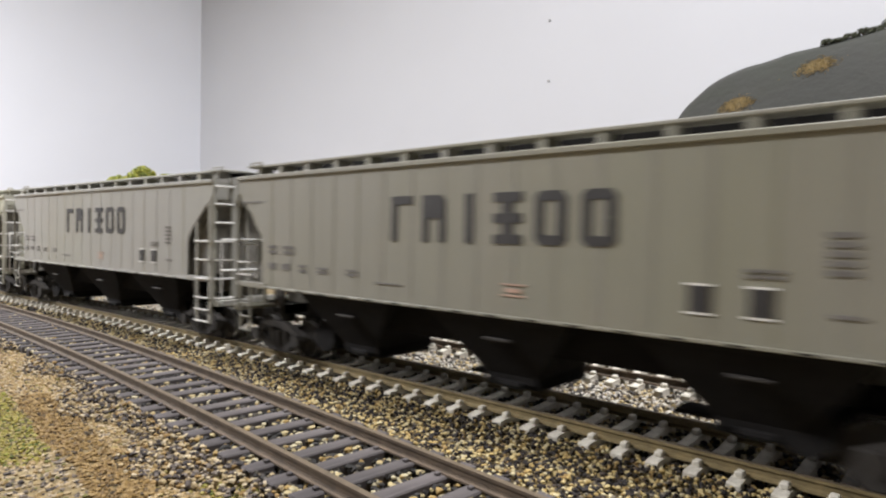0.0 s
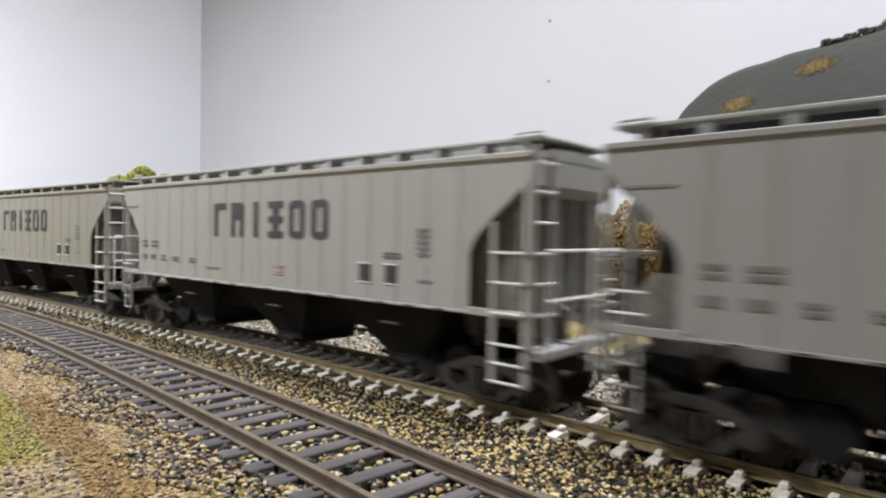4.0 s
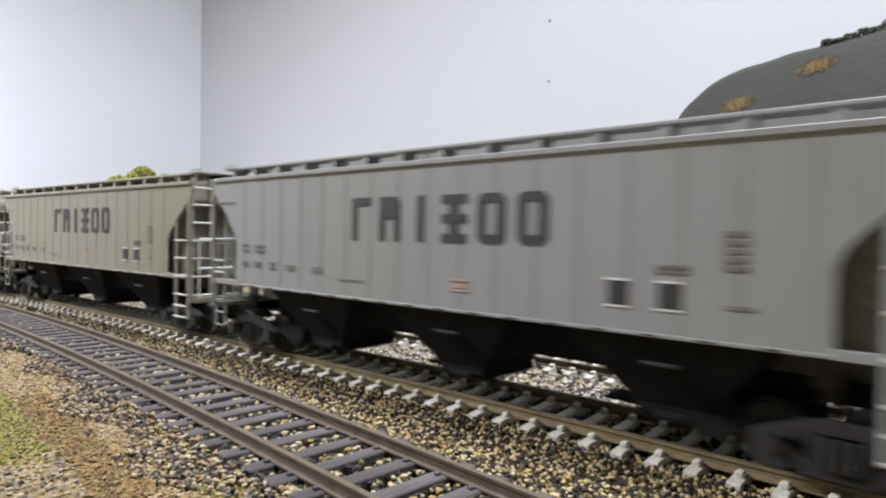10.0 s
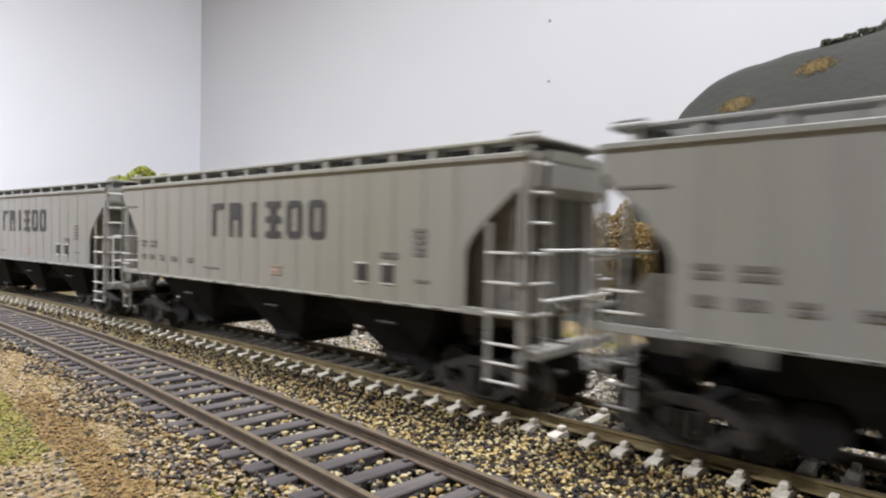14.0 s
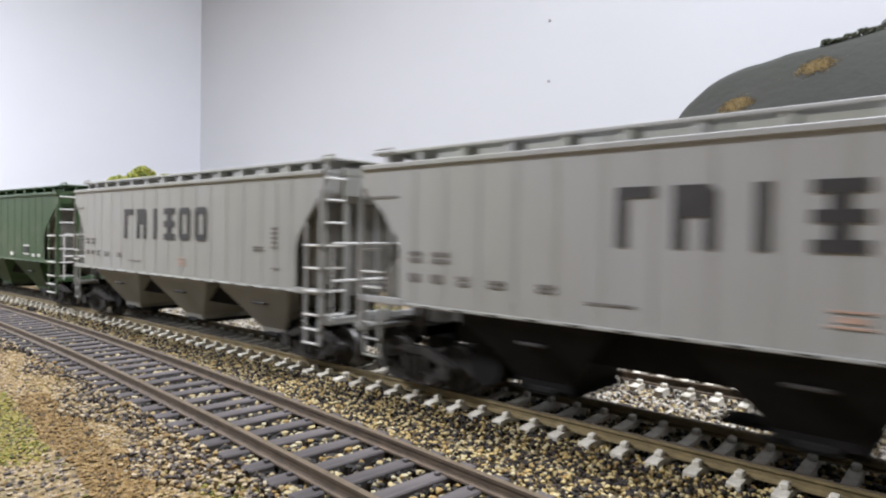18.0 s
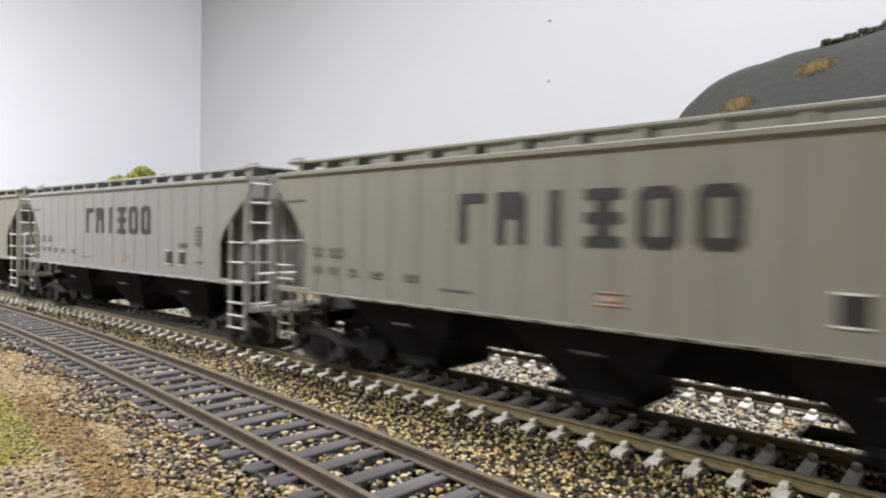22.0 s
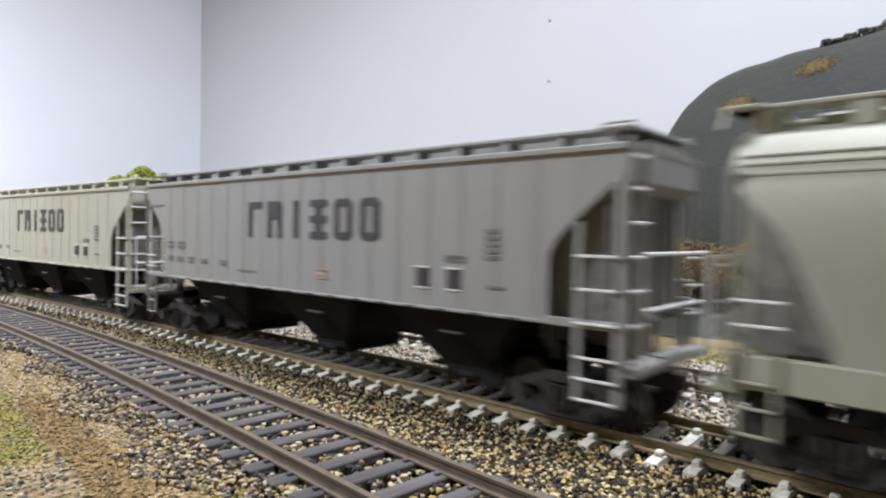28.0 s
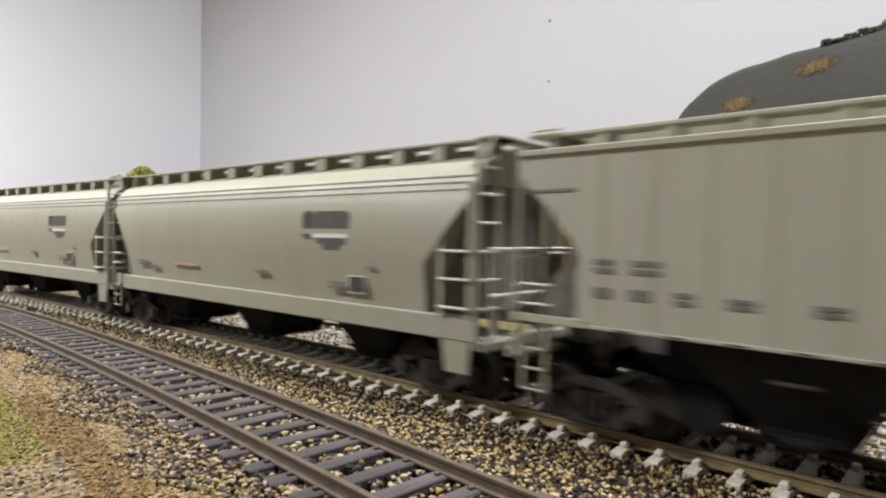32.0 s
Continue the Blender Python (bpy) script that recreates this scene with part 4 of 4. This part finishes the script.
        coupler(ob, e)
        bm = B()
        box(bm, *sorted((e * 93, e * 100)), -14, 14, 57.6, 58.2, 0.12)
        for y in (-16.5, 16.5):
            rod(bm, (e * 99, y * 0.85, 57.6), (e * 99, y, 54), 0.35)
        part("roof_platform", bm, PAINT, ob)
    hb = B()
    box(hb, -86, 86, -5.2, 5.2, 55, 57.2, 0.5)
    part("hatch_cover", hb, PAINT, ob)
    brake_gear(ob, -1)
    center_sill(ob, GRIME_SHADE)
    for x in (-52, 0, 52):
        bay(ob, x, GRIME_SHADE, side=15.2)
    truck(ob, -79.5)
    truck(ob, 79.5)
    return ob



GREY, DARK, LIGHT = (0.40, 0.40, 0.395), (0.355, 0.352, 0.345), (0.50, 0.497, 0.487)
BEIGE, CREAM, OLIVE, WARM = (0.41, 0.395, 0.335), (0.50, 0.485, 0.41), (0.375, 0.36, 0.29), (0.44, 0.43, 0.395)
GREEN, CREAMY = (0.034, 0.090, 0.022), (0.50, 0.498, 0.395)
DUN = (0.485, 0.488, 0.395)
SHADES = {DUN: "greenish cream", GREY: "grey", DARK: "dark grey", LIGHT: "pale grey", BEIGE: "beige", CREAM: "cream", OLIVE: "olive-grey", WARM: "warm grey"}
# kind and colour of each car from the head of the train
TRAIN = [("dark", BEIGE), ("dark", WARM), ("pale", CREAM), ("dark", DARK), ("pale", LIGHT), ("dark", BEIGE), ("pale", LIGHT), ("pale", BEIGE),
         ("dark", GREY), ("pale", GREY), ("dark", OLIVE), ("pale", WARM), ("pale", GREY), ("dark", WARM), ("dark", GREY), ("pale", WARM),
         ("pale", LIGHT), ("light_bay", LIGHT), ("green", GREEN), ("pale", WARM), ("pale", BEIGE), ("pale", GREY), ("pale", BEIGE), ("pale", LIGHT),
         ("pale", LIGHT), ("round", CREAMY), ("pale", DARK), ("pale", CREAM), ("pale", DARK), ("pale", DUN), ("round", CREAMY), ("round", CREAMY)]
# brightness factors for the paint of single cars
GAIN = {0: 0.82, 2: 1.05, 5: 0.9, 6: 0.82, 7: 0.95, 8: 0.88, 11: 1.32, 19: 1.08, 12: 0.93, 13: 0.93, 16: 0.92, 17: 0.92, 20: 0.9, 21: 1.08, 23: 1.18, 25: 0.85, 26: 1.1, 28: 1.2, 29: 1.0, 27: 1.2, 30: 0.9, 31: 0.9}
LENGTHS = {"light_bay": 185.6, "round": 202.3, "green": 207.6}
HEAD = [18.6, 201.6, 390.3, 571.3, 754.2, 934.5, 1114.3, 1299.0, 1481.1, 1662.4, 1842.2, 2023.9, 2217.4, 2405.6, 2590.9, 2779.6, 2967.2, 3156.3, 3342.9, 3532.0, 3722.1, 3913.7, 4108.2, 4297.0, 4484.3, 4673.1, 4865.2, 5056.9, 5249.2, 5442.1, 5636.5, 5831.4, 6027.5]


def head_at(t):
    """Where the head of the train is on the main line at t seconds."""
    return float(np.interp(t, [1.0 * i for i in range(len(HEAD))], HEAD))


def build_train():
    masters = {"dark": grey_hopper(GRIME_SHADE), "pale": grey_hopper(GRIME_SHADE, dark_roof=False), "light_bay": shorten(grey_hopper(PAINT, (-35.0, 10.7, 33.2, 44.4, 7.6, 2.2), False, False, 20.5), 87.0), "green": shorten(green_hopper(), 91.0), "round": shorten(round_hopper(), 91.5)}
    used, cars, back = set(), [], 0.0
    for kind, colour in TRAIN:
        length = LENGTHS.get(kind, 204.2) - (12.3 if len(cars) > 29 else 0.0)
        ob = masters[kind]
        if kind in used:
            ob = copy_thing(ob, Matrix())
        used.add(kind)
        gain = 0.76 * GAIN.get(len(cars), 0.97)
        # light bays are darker than the body: wear, and shade put into the colour
        paint_car(ob, [v * gain for v in colour], (0.22, 0.213, 0.20) if kind == "light_bay" else None)
        if kind in ("dark", "pale", "light_bay"):
            tagged(ob, SHADES[colour] + " weathered three-bay covered hopper with " + ("pale bays" if kind == "light_bay" else "black roof hatch" if kind == "dark" else "black side marks"), "model train car", "cars of the train")
        cars.append((ob, back + length / 2))
        back += length
    return cars


def motions(cars):
    ticks = [i * 0.25 for i in range(129)]
    for ob, back in cars:
        rows = []
        for t in ticks:
            x, y, h = main_line(head_at(t) - back)
            rows.append((t, pose(x * MM, y * MM, 0, 0, 0, math.degrees(h))))
        walk(ob, rows)
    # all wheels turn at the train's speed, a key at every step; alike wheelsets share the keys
    turns = {}
    for ob, _ in cars:
        for w in ob.children_recursive:
            if w.name.split(".")[0] != "wheelset":
                continue
            x = round(w.location.x, 5)
            if x in turns:
                anim = w.animation_data_create()
                w.rotation_mode = "QUATERNION"
                anim.action = turns[x].animation_data.action
                anim.action_slot = turns[x].animation_data.action_slot
                continue
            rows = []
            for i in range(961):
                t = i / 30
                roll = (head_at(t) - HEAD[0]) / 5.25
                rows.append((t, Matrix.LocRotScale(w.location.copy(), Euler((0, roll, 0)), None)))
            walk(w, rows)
            turns[x] = w


cars = build_train()


# ---- scenery behind the train ----
def lump(rng, centre, radii, n):
    """Places spread in a ragged dome."""
    d = rng.normal(size=(n, 3))
    d /= np.linalg.norm(d, axis=1)[:, None]
    d[:, 2] = np.abs(d[:, 2])
    r = (1 - 0.45 * rng.uniform(0, 1, (n, 1)) ** 2) * (1 + 0.09 * np.sin(d[:, :1] * 7 + d[:, 1:2] * 5))
    return np.asarray(centre) + d * r * np.asarray(radii)


def bush(name, label, x, y, z0, w, h, n, leaf, material, seed, category="bush"):
    """A low bush: a forked stem with a ragged crown of small clumps."""
    ob = thing(name, label, category)
    ob.location = (x * MM, y * MM, z0 * MM)
    bm = B()
    rod(bm, (0, 0, -1), (0, 0, h * 0.45), w * 0.05, 7)
    for i in range(6):
        a = 1.05 * i
        rod(bm, (0, 0, h * 0.3), (w * 0.3 * math.cos(a), w * 0.3 * math.sin(a), h * 0.72), w * 0.025, 5)
    part("stem", bm, STEM, ob)
    rng = np.random.default_rng(seed)
    p = lump(rng, (0, 0, h * 0.25), (w / 2, w / 2, h * 0.72), n)
    crown = pebbles("crown", p, rng.uniform(0.6, 1.3, n) * leaf, material, "", "", seed, 0.8)
    crown.parent = ob
    return ob


STEM = plain("bush_stem", (0.12, 0.085, 0.05), 0.85)


def hill_height(x, y):
    u = abs((x - 55) / 230)
    edge = max(0.0, 1 - u ** 6) ** 0.15
    rise = min(1.0, max(0.0, (y - 325) / 85)) ** 0.55
    n = noise.noise((x * 0.012, y * 0.012, 1)) * 5 + noise.noise((x * 0.05, y * 0.05, 2)) * 2
    return -6 + (152 + n) * edge * rise + 6 * edge * min(1.0, max(0.0, (y - 235) / 90))


def build_hill():
    """A dark painted hill that rises behind the back track, with yellow patches and scrub along its crest."""
    xs, ys = np.concatenate([np.arange(-175, -100, 3.0), np.arange(-100, 220, 12.0), np.arange(220, 286, 4.0)]), np.concatenate([np.arange(232, 322, 10.0), np.arange(322, 350, 2.0), np.arange(350, 800, 9.0)])
    w = len(xs)
    vs = [(x, y, hill_height(x, y)) for y in ys for x in xs]
    fs = [(j * w + i, j * w + i + 1, (j + 1) * w + i + 1, (j + 1) * w + i) for j in range(len(ys) - 1) for i in range(w - 1)]
    me = raw_mesh("hill", vs, fs, ROCK)
    me.shade_smooth()
    tagged(new("hill", me), "dark grey-green painted plaster hill with yellow patches", "hill")
    rng = np.random.default_rng(21)
    # yellow ground cover on the slope
    for x, y, r in ((-85, 393, 10), (-122, 381, 9), (-168, 372, 8), (-20, 375, 12)):
        q = rng.normal(size=(1500, 2)) * (r * 0.42, r * 0.2) + (x, y)
        p = np.array([(a, b, hill_height(a, b) + 0.1) for a, b in q])
        pebbles("yellow_scrub", p, rng.uniform(0.2, 0.42, len(p)), OCHRE, "yellow-ochre patch of foam scrub on the dark hill", "shrub", 8)
    # scrub on the crest
    for x, h, w in ((-84, 3, 7), (-79, 2.2, 8), (-73, 3, 9), (-67, 4.2, 9), (-61, 3.4, 9), (-55, 5, 10), (-48, 4, 10), (-41, 6, 11), (-33, 5, 11), (-25, 6, 12), (-16, 5, 12), (-6, 6, 12)):
        y = 418 + 0.2 * (x + 60)
        bush("crest_shrub", "dark green scrubby shrub on the hill crest", x, y, hill_height(x, y) - 1, w, h * 1.5, 220, 0.5, DARKLEAF, int(x + 200), "shrub")


OCHRE = stones("ochre_scrub", [(0.0, (0.20, 0.135, 0.04)), (0.4, (0.25, 0.17, 0.055)), (0.7, (0.09, 0.07, 0.03))])
AUTUMN = stones("autumn_leaf", [(0.0, (0.27, 0.18, 0.055)), (0.4, (0.32, 0.22, 0.075)), (0.75, (0.17, 0.11, 0.035))])
build_hill()
# bushes on the ground beyond the back track
bush("bush", "olive-green foam bush behind the train", -792, 305, -5, 96, 116, 11000, 1.6, LEAF, 31)
bush("bush", "low olive-green foam bush behind the train", -722, 305, -5, 66, 104, 5000, 1.5, LEAF, 36)
bush("bush", "small pale pink bush far behind the train", -1160, 275, -5, 40, 98, 250, 2.6, PINK, 32)
# Placed and raised to fit the camera's view, covering wall between the cars.
for x, y, w, h in ((-200, 306, 38, 58), (-177, 301, 34, 62), (-155, 304, 36, 60), (-136, 306, 34, 54)):
    bush("bush", "brown and gold autumn bush behind the back track", x, y, -5, w, h, 6000, 0.55, AUTUMN, int(x + 400))
# a belt of golden scrub along the hill's foot, and grass behind the back track
rng = np.random.default_rng(41)
q = np.stack([rng.uniform(-175, 40, 30000), 325.6 + np.abs(rng.normal(size=30000)) * 1.6], 1)
q = q[[noise.noise((a * 0.03, b * 0.12, 9)) > -0.25 for a, b in q]]
lift = rng.uniform(0, 1, len(q))
p = np.array([(a, b - 1.2, hill_height(a, b) + 1 + (8 + 3 * noise.noise((a * 0.08, 0, 4))) * k) for (a, b), k in zip(q, lift)])
pebbles("golden_scrub", p, rng.uniform(0.35, 0.75, len(p)), AUTUMN, "belt of golden foam scrub along the foot of the hill", "shrub", 42)
p = strew(rng, 9000, -260, 60, 206, 232, -4.2, lambda q: q[:, 1] < 226 + 5 * np.sin(q[:, 0] * 0.07), 0.9)
pebbles("grass", p, rng.uniform(0.4, 0.8, len(p)), TURF, "yellow-green grass strip behind the back track", "grass", 43)

NAIL = plain("nail_grey", (0.24, 0.24, 0.245), 0.5)
# two old nails in the back wall
for z in (363, 272):
    ob = thing("nail", "small grey nail head in the white wall", "nail")
    ob.location = (-0.528, 0.8, z * MM)
    bm = B()
    rod(bm, (0, 0, 0), (0, -1.2, 0), 1.8, 10)
    part("nail_head", bm, NAIL, ob)
    bm = B()
    rod(bm, (0, 12, 0), (0, -0.5, 0), 0.9, 8)
    part("shank", bm, FADED, ob)

motions(cars)
